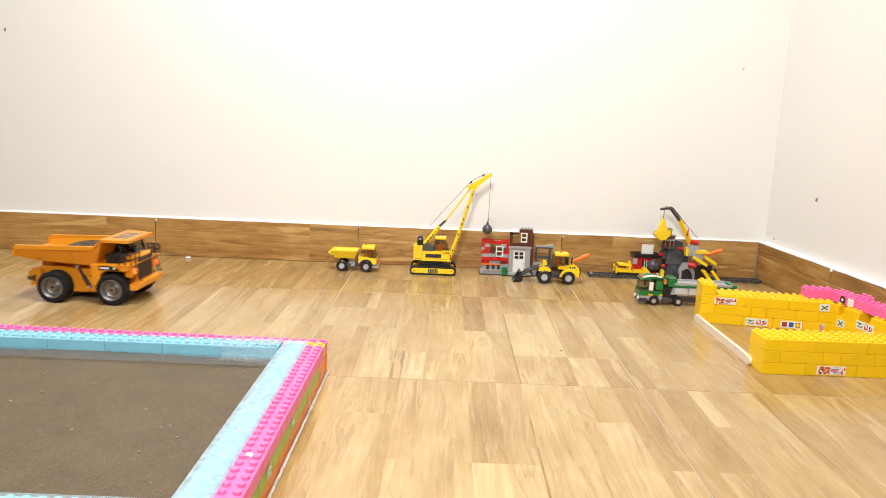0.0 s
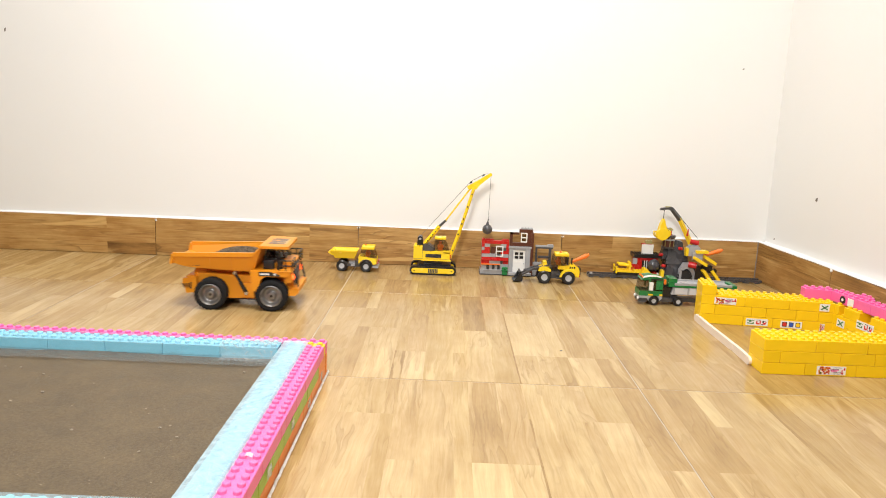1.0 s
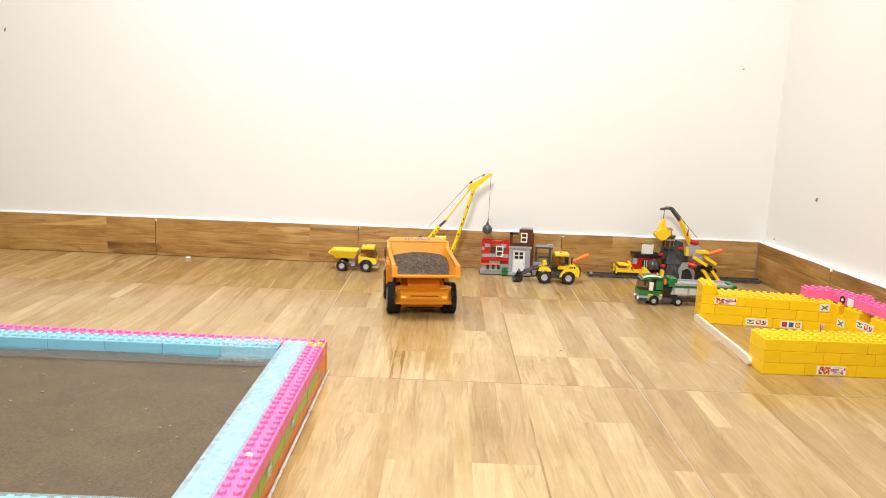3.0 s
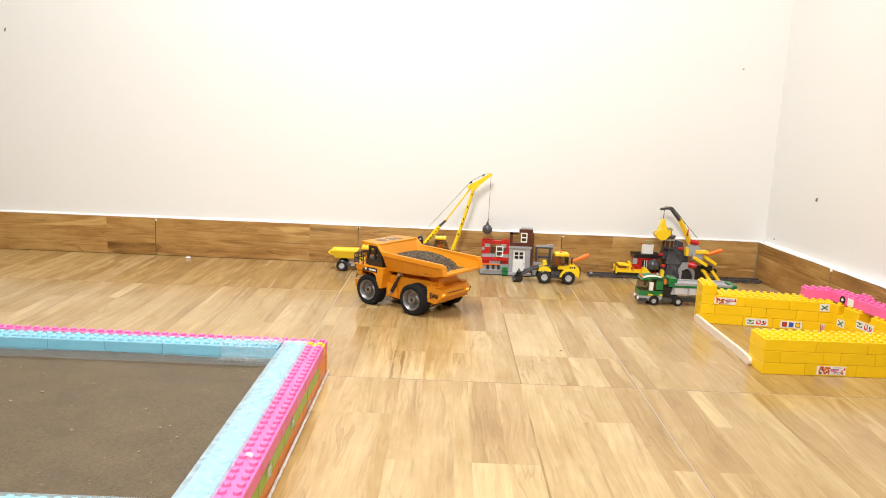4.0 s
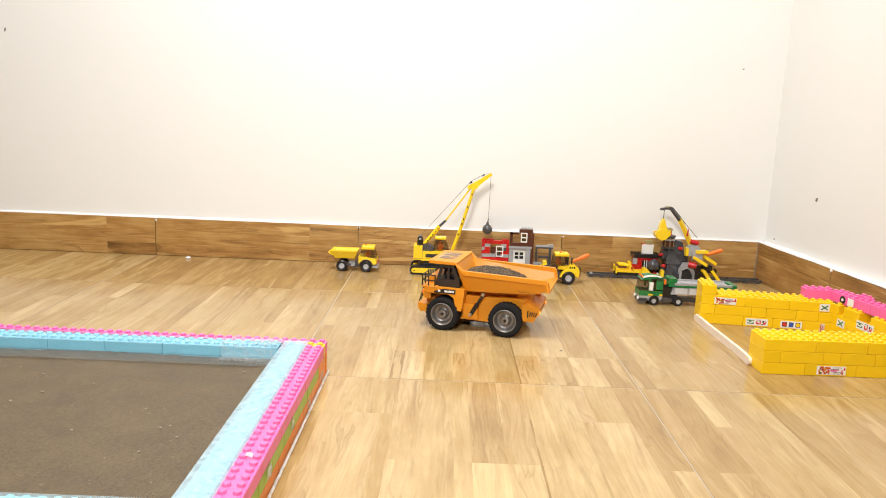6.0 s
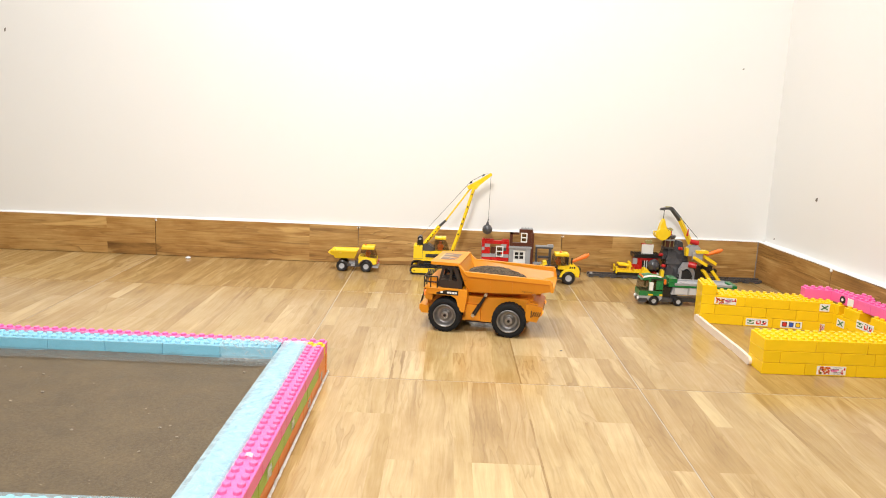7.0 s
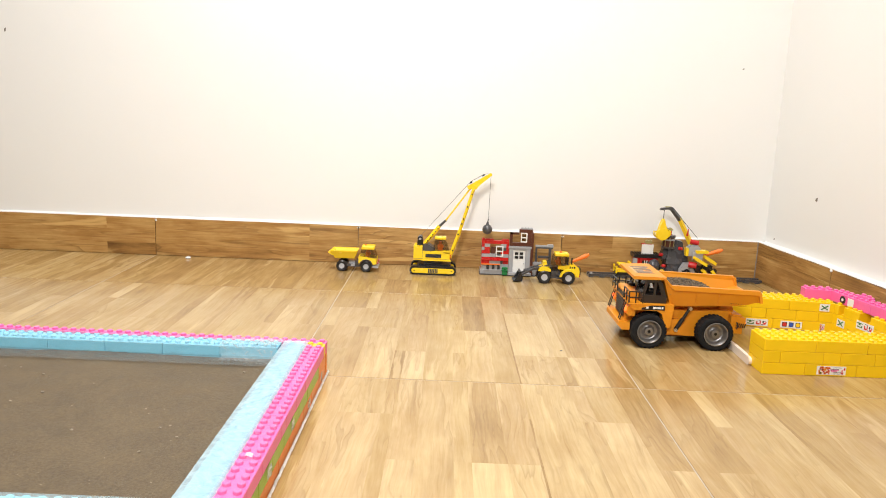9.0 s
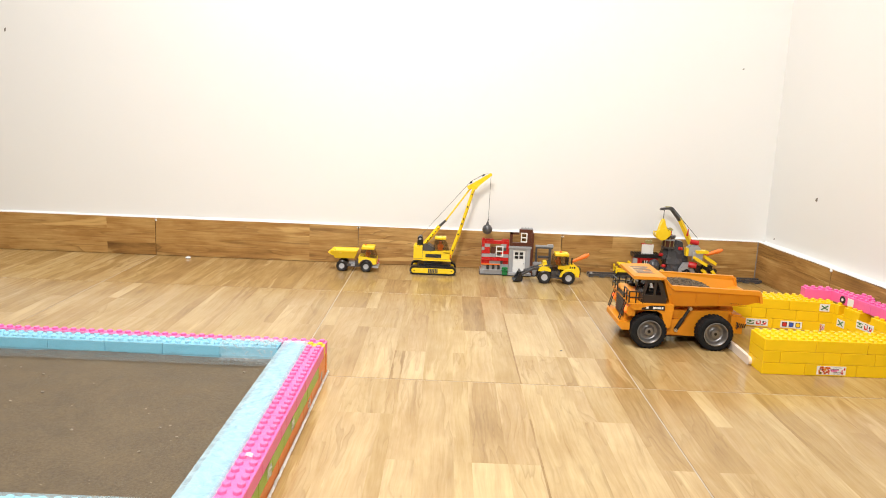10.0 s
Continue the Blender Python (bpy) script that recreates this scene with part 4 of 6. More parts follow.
def dump_truck():
    truck = thing("toy_dump_truck", "large orange plastic mining dump truck toy loaded with gravel", "toy truck", pose(0, 0, 0))
    # chassis
    bm = bmesh.new()
    prism(bm, [(0.034, 0.021), (0.034, 0.060), (0.022, 0.074), (-0.030, 0.074), (-0.060, 0.076), (-0.100, 0.077), (-0.108, 0.072), (-0.108, 0.030), (-0.095, 0.021)], -0.046, 0.046)
    soft(bm, 0.0022, 2)
    chassis = part("chassis", bm, T_BODY, truck)
    bm = boxes((0.03, 0.100, -0.036, 0.036, 0.026, 0.060), (-0.085, 0.03, -0.030, 0.030, 0.014, 0.024))
    part("underbody", bm, T_BLACK, chassis)
    bm = boxes((-0.088, 0.022, -0.026, 0.026, 0.0735, 0.0900))
    part("bed_hinge", bm, T_BODY, chassis)
    for s in (1, -1):
        bm = bmesh.new()
        prism(bm, [(0.026, 0.026), (0.026, 0.058), (0.002, 0.058), (-0.004, 0.048), (-0.006, 0.026)], s * 0.044, s * 0.056)
        soft(bm, 0.0015, 2)
        part("side_tank", bm, T_BODY, chassis)
        # dumping ram
        bm = bmesh.new()
        rod(bm, (-0.0155, s * 0.0575, 0.0810), (-0.003, s * 0.0575, 0.058), 0.0030, 12)
        rod(bm, (-0.004, s * 0.0575, 0.060), (0.0085, s * 0.0575, 0.0375), 0.0044, 12)
        ram = part("dumping_ram", bm, T_BLACK, truck)
        for x, z in ((-0.016, 0.0825), (0.0095, 0.0365)):
            bm = bmesh.new()
            disc(bm, (x, s * 0.0580, z), (0, 1, 0), 0.0036, 0.011, 12)
            part("ram_pin", bm, T_STEEL, ram, "pale steel ram pin")
    # axles
    bm = bmesh.new()
    for x in (-0.067, 0.067):
        disc(bm, (x, 0, R_W), (0, 1, 0), 0.006, 0.106, 14)
    part("axle", bm, T_BLACK, truck)
    # tail block
    bm = bmesh.new()
    prism(bm, [(-0.100, 0.036), (-0.100, 0.0700), (-0.115, 0.0700), (-0.1335, 0.0640), (-0.1335, 0.0475), (-0.128, 0.0430), (-0.124, 0.0340)], -0.062, 0.062)
    for v in bm.verts:
        if v.co.x < -0.126:
            v.co.y *= 0.84
    soft(bm, 0.0020, 2)
    tail = part("rear_bumper", bm, T_BODY, truck)
    bm = bmesh.new()
    disc(bm, (-0.098, 0, 0.0755), (0, 1, 0), 0.0150, 0.070, 28)
    soft(bm, 0.0015, 2)
    part("rear_drum", bm, T_BODY, truck)
    part("bumper_slot", boxes((-0.1342, -0.1325, -0.030, 0.030, 0.0545, 0.0562)), T_BLACK, tail)
    for s in (1, -1):
        bm = bmesh.new()
        for k in range(4):
            x = -0.1285 + k * 0.0042
            prism(bm, [(x, 0.0465), (x + 0.0020, 0.0465), (x - 0.0010, 0.0560), (x - 0.0030, 0.0560)], s * 0.0612, s * 0.0625)
        part("hazard_stripe", bm, T_BLACK, tail)
        bm = boxes((-0.1350, -0.1320, s * 0.045 - 0.0040, s * 0.045 + 0.0055, 0.0505, 0.0550))
        soft(bm, 0.0008, 2)
        part("rear_lamp", bm, T_AMBER, tail, "glowing orange lamp")
        bm = bmesh.new()
        for z in (0.046, 0.0515, 0.057):
            rod(bm, (-0.1120, s * 0.060, z), (-0.1120, s * 0.066, z), 0.0011, 6)
        rod(bm, (-0.1120, s * 0.0655, 0.0445), (-0.1120, s * 0.0655, 0.0585), 0.0011, 6)
        part("step", bm, T_DARK, tail)
        bm = bmesh.new()
        prism(bm, [(-0.106, 0.0730), (-0.124, 0.0715), (-0.124, 0.0690), (-0.106, 0.0695)], s * 0.034, s * 0.056)
        part("rear_mudguard", bm, T_BODY, tail)
    # front deck and fenders
    bm = bmesh.new()
    prism(bm, [(0.0215, 0.0780), (0.0215, 0.0915), (0.1085, 0.0915), (0.1085, 0.0845), (0.1030, 0.0790)], -0.0745, 0.0745)
    soft(bm, 0.0016, 2)
    deck = part("front_deck", bm, T_BODY, truck)
    bm = bmesh.new()
    box(bm, 0.080, 0.1135, -0.0765, 0.0765, 0.0900, 0.0930)
    soft(bm, 0.0009, 2)
    part("walkway", bm, T_BODY, deck)
    for s in (1, -1):
        bm = bmesh.new()
        prism(bm, [(0.0260, 0.0450), (0.0370, 0.0450), (0.0440, 0.0720), (0.0560, 0.0790), (0.0220, 0.0790)], s * 0.0440, s * 0.0750)
        soft(bm, 0.0015, 2)
        part("fender", bm, T_BODY, deck)
        bm = bmesh.new()
        prism(bm, [(0.0400, 0.0800), (0.0400, 0.0895), (0.0660, 0.0895), (0.0860, 0.0835), (0.0860, 0.0800)], s * 0.0745, s * 0.0756)
        plate = part("name_strip", bm, T_BLACK, deck, "black side strip with pale worn print")
        bm = bmesh.new()
        for x, w in ((0.043, 0.0035), (0.0475, 0.006), (0.0545, 0.0025), (0.0580, 0.0055), (0.0725, 0.005)):
            box(bm, x, x + w, s * 0.0756, s * 0.0761, 0.0828, 0.0868)
        part("print_bar", bm, M_PAPER, plate)
    # bonnet, grille, lamps, bumper
    bm = bmesh.new()
    prism(bm, [(0.070, 0.036), (0.070, 0.104), (0.104, 0.1075), (0.1105, 0.104), (0.1105, 0.040), (0.1065, 0.034)], -0.0420, 0.0420)
    soft(bm, 0.0020, 2)
    hood = part("bonnet", bm, T_BODY, truck)
    part("grille", boxes((0.1100, 0.1118, -0.033, 0.033, 0.0530, 0.1010)), T_BLACK, hood)
    bm = bmesh.new()
    for k in range(9):
        turned_box(bm, pose(0.1122, 0, 0.0565 + k * 0.0051, 0, 25, 0), 0.0034, 0.064, 0.0010)
    part("grille_slat", bm, T_DARK, hood)
    for s in (1, -1):
        bm = bmesh.new()
        prism(bm, [(0.096, 0.0640), (0.096, 0.0860), (0.1095, 0.0860), (0.1125, 0.0810), (0.1125, 0.0680), (0.1095, 0.0640)], s * 0.0400, s * 0.0660)
        soft(bm, 0.0018, 2)
        pod = part("lamp_pod", bm, T_BODY, truck)
        bm = bmesh.new()
        disc(bm, (0.1130, s * 0.055, 0.0765), (1, 0, 0), 0.0060, 0.004, 18)
        part("headlight", bm, T_LAMP, pod, "glowing red-orange headlight")
        # ladder down to the bumper
        bm = bmesh.new()
        for y in (0.044, 0.056):
            rod(bm, (0.1235, s * y, 0.0530), (0.1125, s * y, 0.0930), 0.0011, 6)
        for k in range(4):
            x, z = 0.1222 - k * 0.0026, 0.0580 + k * 0.0090
            rod(bm, (x, s * 0.044, z), (x, s * 0.056, z), 0.0009, 6)
        part("ladder", bm, T_BLACK, truck)
        # railings
        bm = bmesh.new()
        path = [(0.1125, 0.030), (0.1125, 0.0745), (0.0850, 0.0745)]
        for z in (0.1045, 0.1160):
            for p, q in zip(path, path[1:]):
                rod(bm, (p[0], s * p[1], z), (q[0], s * q[1], z), 0.0014, 6)
        for x, y in ((0.1125, 0.030), (0.1125, 0.052), (0.1125, 0.0745), (0.099, 0.0745), (0.0850, 0.0745)):
            rod(bm, (x, s * y, 0.0925), (x, s * y, 0.1165), 0.0014, 6)
        part("railing", bm, T_BLACK, deck)
    bm = bmesh.new()
    prism(bm, [(0.104, 0.034), (0.104, 0.0490), (0.1200, 0.0520), (0.1255, 0.0500), (0.1255, 0.0400), (0.1190, 0.0340)], -0.0640, 0.0640)
    for v in bm.verts:
        if v.co.x > 0.122:
            v.co.y *= 0.90
    soft(bm, 0.0018, 2)
    part("front_bumper", bm, T_BODY, truck)
    # cab, on the left
    bm = bmesh.new()
    prism(bm, [(0.0350, 0.0915), (0.0350, 0.1080), (0.0850, 0.1080), (0.0870, 0.0915)], 0.0080, 0.0640)
    prism(bm, [(0.0475, 0.1330), (0.0490, 0.1395), (0.0785, 0.1395), (0.0800, 0.1330)], 0.0080, 0.0630)
    for y in (0.0080, 0.0590):
        for x0, x1, w in ((0.0360, 0.0455, 0.009), (0.0570, 0.0565, 0.005), (0.0845, 0.0775, 0.005)):
            prism(bm, [(x0, 0.1070), (x0 + (w if x0 < 0.07 else -w), 0.1070), (x1 + (w if x0 < 0.07 else -w), 0.1340), (x1, 0.1340)], y, y + 0.0045)
    soft(bm, 0.0009, 1)
    cab = part("cab", bm, T_DARK, truck, "dark brown driver's cab with open window frames")
    bm = bmesh.new()
    for y in (0.0100, 0.0610):
        prism(bm, [(0.044, 0.111), (0.082, 0.111), (0.076, 0.133), (0.044, 0.133)], y, y + 0.0006)
    turned_box(bm, pose(0.0815, 0.0355, 0.122, 0, -18, 0), 0.0006, 0.048, 0.024)
    part("cab_glass", bm, T_GLASS, cab, "smoked window glass")
    bm = boxes((0.046, 0.062, 0.024, 0.046, 0.108, 0.114), (0.044, 0.049, 0.024, 0.046, 0.112, 0.130))
    soft(bm, 0.002, 2)
    part("seat", bm, T_BLACK, cab)
    bm = bmesh.new()
    disc(bm, (0.072, 0.035, 0.119), (0.8, 0, 0.6), 0.0075, 0.0014, 14)
    part("steering_wheel", bm, T_BLACK, cab)
    # air cleaners and pipes, on the right
    bm = boxes((0.046, 0.070, -0.056, -0.022, 0.0915, 0.112))
    soft(bm, 0.0015, 2)
    for y in (-0.050, -0.032):
        disc(bm, (0.082, y, 0.101), (0, 0, 1), 0.0072, 0.020, 16)
        rod(bm, (0.080, y, 0.110), (0.080, y, 0.126), 0.0017, 8)
        rod(bm, (0.080, y, 0.125), (0.075, y, 0.131), 0.0017, 8)
    part("air_cleaner", bm, T_BLACK, truck)
    truck_bed(truck)
    wheels = []
    for x, y in ((0.067, 0.0625), (0.067, -0.0625), (-0.067, 0.0625), (-0.067, -0.0625)):
        w = truck_wheel(truck) if not wheels else None
        if w is None:
            w = wheels[0].copy()
            scene.collection.objects.link(w)
            for c in wheels[0].children:
                d = c.copy()
                scene.collection.objects.link(d)
                d.parent = w
        w.matrix_local = pose(x, y, R_W, 0, 0, 0 if y > 0 else 180)
        wheels.append(w)
    return truck, wheels


TRUCK, WHEELS = dump_truck()


# ---- small brick-built toys along the wall; y towards the wall, near face at negative y ----
def bricks(name, material, parent, bs, stud=True, label=""):
    """Small toy bricks as (x0, x1, y0, y1, z0, z1), with studs on top where wanted."""
    bm = bmesh.new()
    for b in bs:
        box(bm, *b)
        if stud:
            x0, x1, y0, y1, z0, z1 = b
            nx, ny = max(1, round((x1 - x0) / 0.008)), max(1, round((y1 - y0) / 0.008))
            px, py = (x1 - x0) / nx, (y1 - y0) / ny
            for i in range(nx):
                for j in range(ny):
                    disc(bm, (x0 + (i + 0.5) * px, y0 + (j + 0.5) * py, z1 + 0.0008), (0, 0, 1), 0.0024, 0.0017, 8)
    return part(name, bm, material, parent, label)


def toy_wheel(parent, x, y, r, w, out):
    wheel = new("wheel")
    wheel.empty_display_size = 0.01
    wheel.parent = parent
    wheel.location = (x, y, r)
    bm = bmesh.new()
    k = 1 if out > 0 else -1
    lathe(bm, [(r * 0.48, -w * 0.5 * k), (r * 0.86, -w * 0.5 * k), (r, -w * 0.34 * k), (r, w * 0.34 * k), (r * 0.86, w * 0.5 * k), (r * 0.60, w * 0.46 * k), (r * 0.50, w * 0.40 * k), (r * 0.48, w * 0.2 * k)], 0, 24)
    for i in range(16):
        turned_box(bm, Matrix.Rotation(i * math.tau / 16, 4, "Y") @ pose(0, 0, r * 0.985), r * 0.16, w * 0.7, r * 0.08)
    part("tyre", bm, L_BLACK, wheel)
    bm = bmesh.new()
    lathe(bm, [(r * 0.49, w * 0.30 * k), (r * 0.49, w * 0.50 * k), (r * 0.43, w * 0.50 * k), (r * 0.40, w * 0.26 * k), (r * 0.27, w * 0.22 * k), (r * 0.25, w * 0.46 * k),
               (r * 0.12, w * 0.46 * k), (r * 0.10, w * 0.20 * k), (0, w * 0.20 * k)], 0, 20)
    for i in range(6):
        a = i * math.tau / 6
        rod(bm, (r * 0.25 * math.cos(a), w * 0.30 * k, r * 0.25 * math.sin(a)), (r * 0.42 * math.cos(a), w * 0.30 * k, r * 0.42 * math.sin(a)), r * 0.05, 4)
    part("rim", bm, L_RIM, wheel, "light grey plastic rim")
    return wheel


def toy_driver(x, y, z, s=1.0, turn=0.0):
    """A little brick driver, one plain solid."""
    bm = bmesh.new()
    box(bm, -0.007 * s, 0.007 * s, -0.004 * s, 0.004 * s, 0, 0.006 * s)
    prism(bm, [(-0.0075 * s, 0.006 * s), (0.0075 * s, 0.006 * s), (0.0055 * s, 0.018 * s), (-0.0055 * s, 0.018 * s)], -0.004 * s, 0.004 * s)
    disc(bm, (0, 0, 0.0225 * s), (0, 0, 1), 0.0045 * s, 0.008 * s, 12)
    for k in (-1, 1):
        rod(bm, (k * 0.007 * s, 0, 0.016 * s), (k * 0.0085 * s, -0.006 * s, 0.009 * s), 0.002 * s, 8)
    return single("toy_figure", bm, L_ORG, "tiny plain orange toy driver seated in a toy cab", "toy figure", pose(x, y, z, 0, 0, turn), "toy drivers")


def orange_cone(parent, p, q):
    bm = bmesh.new()
    p, q = Vector(p), Vector(q)
    rod(bm, p, p + (q - p) * 0.8, 0.0036, 10, 0.0068)
    rod(bm, p + (q - p) * 0.8, q, 0.0068, 10, 0.0034)
    part("orange_flame", bm, L_ORG, parent, "orange tapered plastic piece")


def toy_tipper():
    t = thing("toy_tipper_truck", "small yellow brick-built tipper truck beside the baseboard", "toy truck", pose(-0.597, -0.093, 0))
    for x in (-0.034, 0.034):
        for y, o in ((-0.0195, -1), (0.0195, 1)):
            toy_wheel(t, x, y, 0.0155, 0.012, o)
    bricks("chassis", L_DGREY, t, [(-0.048, 0.052, -0.012, 0.012, 0.012, 0.0205), (0.002, 0.014, -0.016, 0.016, 0.0205, 0.030)], False)
    bricks("coupling", L_GREY, t, [(-0.016, 0.008, -0.010, 0.010, 0.0205, 0.027), (-0.008, 0.002, -0.024, -0.016, 0.016, 0.022)], False)
    bm = bmesh.new()
    rows = []
    for grow in (0.0, -0.0022):
        ring = [(-0.067 - grow, 0.0585, 0.0255 + grow), (0.010 + grow, 0.0595, 0.0255 + grow), (0.000 + grow, 0.0365 - grow, 0.0170 + grow), (-0.054 - grow, 0.0360 - grow, 0.0170 + grow)]
        rows.append([[bm.verts.new((x, k * w, z)) for x, z, w in ring] for k in (-1, 1)])
    (a, b), (c, d) = rows
    for p, q in ((a, b), (c, d)):
        bm.faces.new((p[0], p[1], p[2], p[3]))
        bm.faces.new((q[0], q[1], q[2], q[3]))
        for k, l in ((1, 2), (2, 3), (3, 0)):
            bm.faces.new((p[k], p[l], q[l], q[k]))
    for p, q in ((a, c), (b, d)):
        bm.faces.new((p[0], p[1], q[1], q[0]))
    for k in (0, 1):
        bm.faces.new((a[k], b[k], d[k], c[k]))
    bed = part("tipper_bed", bm, L_YEL, t)
    bm = boxes((-0.064, 0.008, -0.0262, -0.0236, 0.0565, 0.0600), (-0.064, 0.008, 0.0236, 0.0262, 0.0565, 0.0600))
    part("bed_rail", bm, L_YEL, bed)
    bm = bmesh.new()
    prism(bm, [(-0.075, 0.0520), (-0.062, 0.0590), (-0.058, 0.0575), (-0.056, 0.0460), (-0.060, 0.0440)], -0.021, 0.021)
    part("bed_spout", bm, L_YEL, bed)
    # cab with arched fender
    bm = bmesh.new()
    arch = [(0.034 + 0.0185 * math.cos(a), 0.0165 + 0.0185 * math.sin(a)) for a in [radians(165 - 15 * k) for k in range(11)]]
    prism(bm, arch + [(0.063, 0.0240), (0.063, 0.0390), (0.022, 0.0440), (0.013, 0.0440), (0.013, 0.026)], -0.025, 0.025)
    soft(bm, 0.0007, 1)
    cab = part("cab", bm, L_YEL, t)
    bm = bmesh.new()
    prism(bm, [(0.017, 0.0440), (0.0195, 0.0640), (0.0530, 0.0640), (0.0625, 0.0400)], -0.0215, 0.0215)
    part("windscreen", bm, L_GLASS, cab, "brown smoked windscreen")
    bm = bmesh.new()
    prism(bm, [(0.034 + 0.0205 * math.cos(a), 0.0165 + 0.0205 * math.sin(a)) for a in [radians(170 - 20 * k) for k in range(9)]]
          + [(0.034 + 0.0180 * math.cos(a), 0.0165 + 0.0180 * math.sin(a)) for a in [radians(10 + 20 * k) for k in range(9)]], -0.0262, -0.0250)
    part("fender_trim", bm, L_DGREY, cab)
    bm = boxes((0.020, 0.0565, -0.0225, 0.0235, 0.0640, 0.0725))
    soft(bm, 0.0018, 2)
    part("roof", bm, L_YEL, cab)
    bm = bmesh.new()
    disc(bm, (0.030, 0, 0.0742), (0, 0, 1), 0.0030, 0.0036, 10)
    part("beacon", bm, L_ORG, cab)
    bm = bmesh.new()
    disc(bm, (0.0665, -0.017, 0.027), (1, 0, 0), 0.003, 0.003, 10)
    disc(bm, (0.0665, 0.017, 0.027), (1, 0, 0), 0.003, 0.003, 10)
    part("lamp", bm, L_RED, cab)
    bricks("bumper", L_GREY, t, [(0.052, 0.068, -0.022, 0.022, 0.012, 0.019)], False)
    toy_driver(-0.597 + 0.036, -0.094, 0.040, 0.85, 60)


def capsule(x0, x1, z0, z1, n=8):
    r, zc = (z1 - z0) / 2, (z0 + z1) / 2
    pts = [(x1 - r + r * math.cos(a), zc + r * math.sin(a)) for a in [radians(-90 + 180 * k / n) for k in range(n + 1)]]
    return pts + [(x0 + r - r * math.cos(a), zc - r * math.sin(a)) for a in [radians(-90 + 180 * k / n) for k in range(n + 1)]]


def toy_crane():
    c = thing("toy_crawler_crane", "yellow brick-built crawler crane with a tall boom and wrecking ball", "toy crane", pose(-0.3745, -0.088, 0))
    for y0, y1 in ((-0.034, -0.016), (0.036, 0.054)):
        bm = bmesh.new()
        prism(bm, capsule(-0.064, 0.064, 0.0005, 0.0245), y0, y1)
        ym = (y0 + y1) / 2
        for k in range(26):
            x = -0.052 + 0.104 * (k % 13) / 12
            z = 0.0250 if k < 13 else 0.0003
            box(bm, x - 0.0024, x + 0.0024, y0 - 0.0006, y1 + 0.0006, z - 0.0006, z + 0.0006)
        for s in (-1, 1):
            for a in (20, 50, 80, 100, 130, 160):
                m = pose(s * 0.052, ym, 0.0125) @ Matrix.Rotation(s * radians(a), 4, "Y") @ pose(0, 0, 0.0125)
                turned_box(bm, m, 0.0046, y1 - y0 + 0.0012, 0.0014)
        track = part("crawler_track", bm, L_BLACK, c, "black rubber crawler track")
        bm = bmesh.new()
        prism(bm, capsule(-0.060, 0.060, 0.0060, 0.0195), y0 - 0.0025, y0)
        soft(bm, 0.0008, 1)
        side = part("track_side", bm, L_YEL, track)
        part("track_vent", boxes(*[(-0.013 + k * 0.0046, -0.0095 + k * 0.0046, y0 - 0.0036, y0 - 0.0025, 0.007, 0.0185) for k in range(6)]), L_DGREY, side)
        bm = bmesh.new()
        for x in (-0.052, 0.052):
            disc(bm, (x, y0 - 0.0030, 0.0128), (0, 1, 0), 0.0018, 0.0012, 8)
        part("track_pin", bm, L_BLACK, side)
    bricks("undercarriage", L_BLACK, c, [(-0.045, 0.045, -0.018, 0.038, 0.010, 0.0250), (-0.026, 0.026, -0.014, 0.034, 0.0250, 0.0345), (-0.040, 0.050, -0.020, 0.040, 0.0250, 0.0290)], False)
    bm = bmesh.new()
    disc(bm, (0, 0.002, 0.0375), (0, 0, 1), 0.024, 0.006, 24)
    part("turntable", bm, L_DGREY, c)
    bricks("engine_housing", L_YEL, c, [(-0.056, -0.031, -0.026, 0.026, 0.0405, 0.0790)], True)
    bricks("body", L_YEL, c, [(-0.031, 0.046, -0.026, 0.026, 0.0405, 0.0620), (-0.031, 0.046, -0.026, -0.018, 0.0620, 0.0650)], True)
    bricks("side_seam", L_DGREY, c, [(-0.0312, -0.0306, -0.0266, -0.0258, 0.0410, 0.0790), (-0.056, 0.046, -0.0264, -0.0258, 0.0445, 0.0451)], False)
    bricks("deck_edge", L_YEL, c, [(-0.034, 0.050, -0.030, -0.026, 0.0400, 0.0430), (0.026, 0.046, -0.026, -0.010, 0.0620, 0.0680)], True)
    bricks("front_light", L_RED, c, [(0.0462, 0.0490, -0.024, -0.020, 0.0540, 0.0580)], False)
    bricks("vent_panel", L_BLACK, c, [(-0.022, 0.022, -0.0270, -0.026, 0.0490, 0.0590)], False)
    bm = bmesh.new()
    for k in range(4):
        box(bm, -0.022, 0.022, -0.0276, -0.0270, 0.0498 + k * 0.0024, 0.0507 + k * 0.0024)
    part("vent_slat", bm, L_DGREY, c)
    bm = bmesh.new()
    prism(bm, [(-0.031, 0.0640), (-0.031, 0.0850), (-0.018, 0.0850), (0.004, 0.0740), (0.004, 0.0640)], -0.016, 0.022)
    part("grey_slope", bm, L_DGREY, c)
    bm = boxes((-0.047, -0.031, -0.012, 0.012, 0.0790, 0.0960))
    soft(bm, 0.003, 2)
    disc(bm, (-0.039, -0.0005, 0.0990), (0, 1, 0), 0.0075, 0.026, 16)
    part("winch", bm, L_BLACK, c)
    bm = bmesh.new()
    disc(bm, (-0.039, -0.0140, 0.0990), (0, 1, 0), 0.0034, 0.002, 12)
    part("winch_cap", bm, L_GREY, c)
    # cab
    bm = bmesh.new()
    prism(bm, [(-0.002, 0.0650), (0.003, 0.1000), (0.032, 0.1000), (0.043, 0.0740), (0.042, 0.0650)], -0.0215, 0.003)
    part("cab_glass", bm, L_GLASS, c, "brown smoked cab glazing")
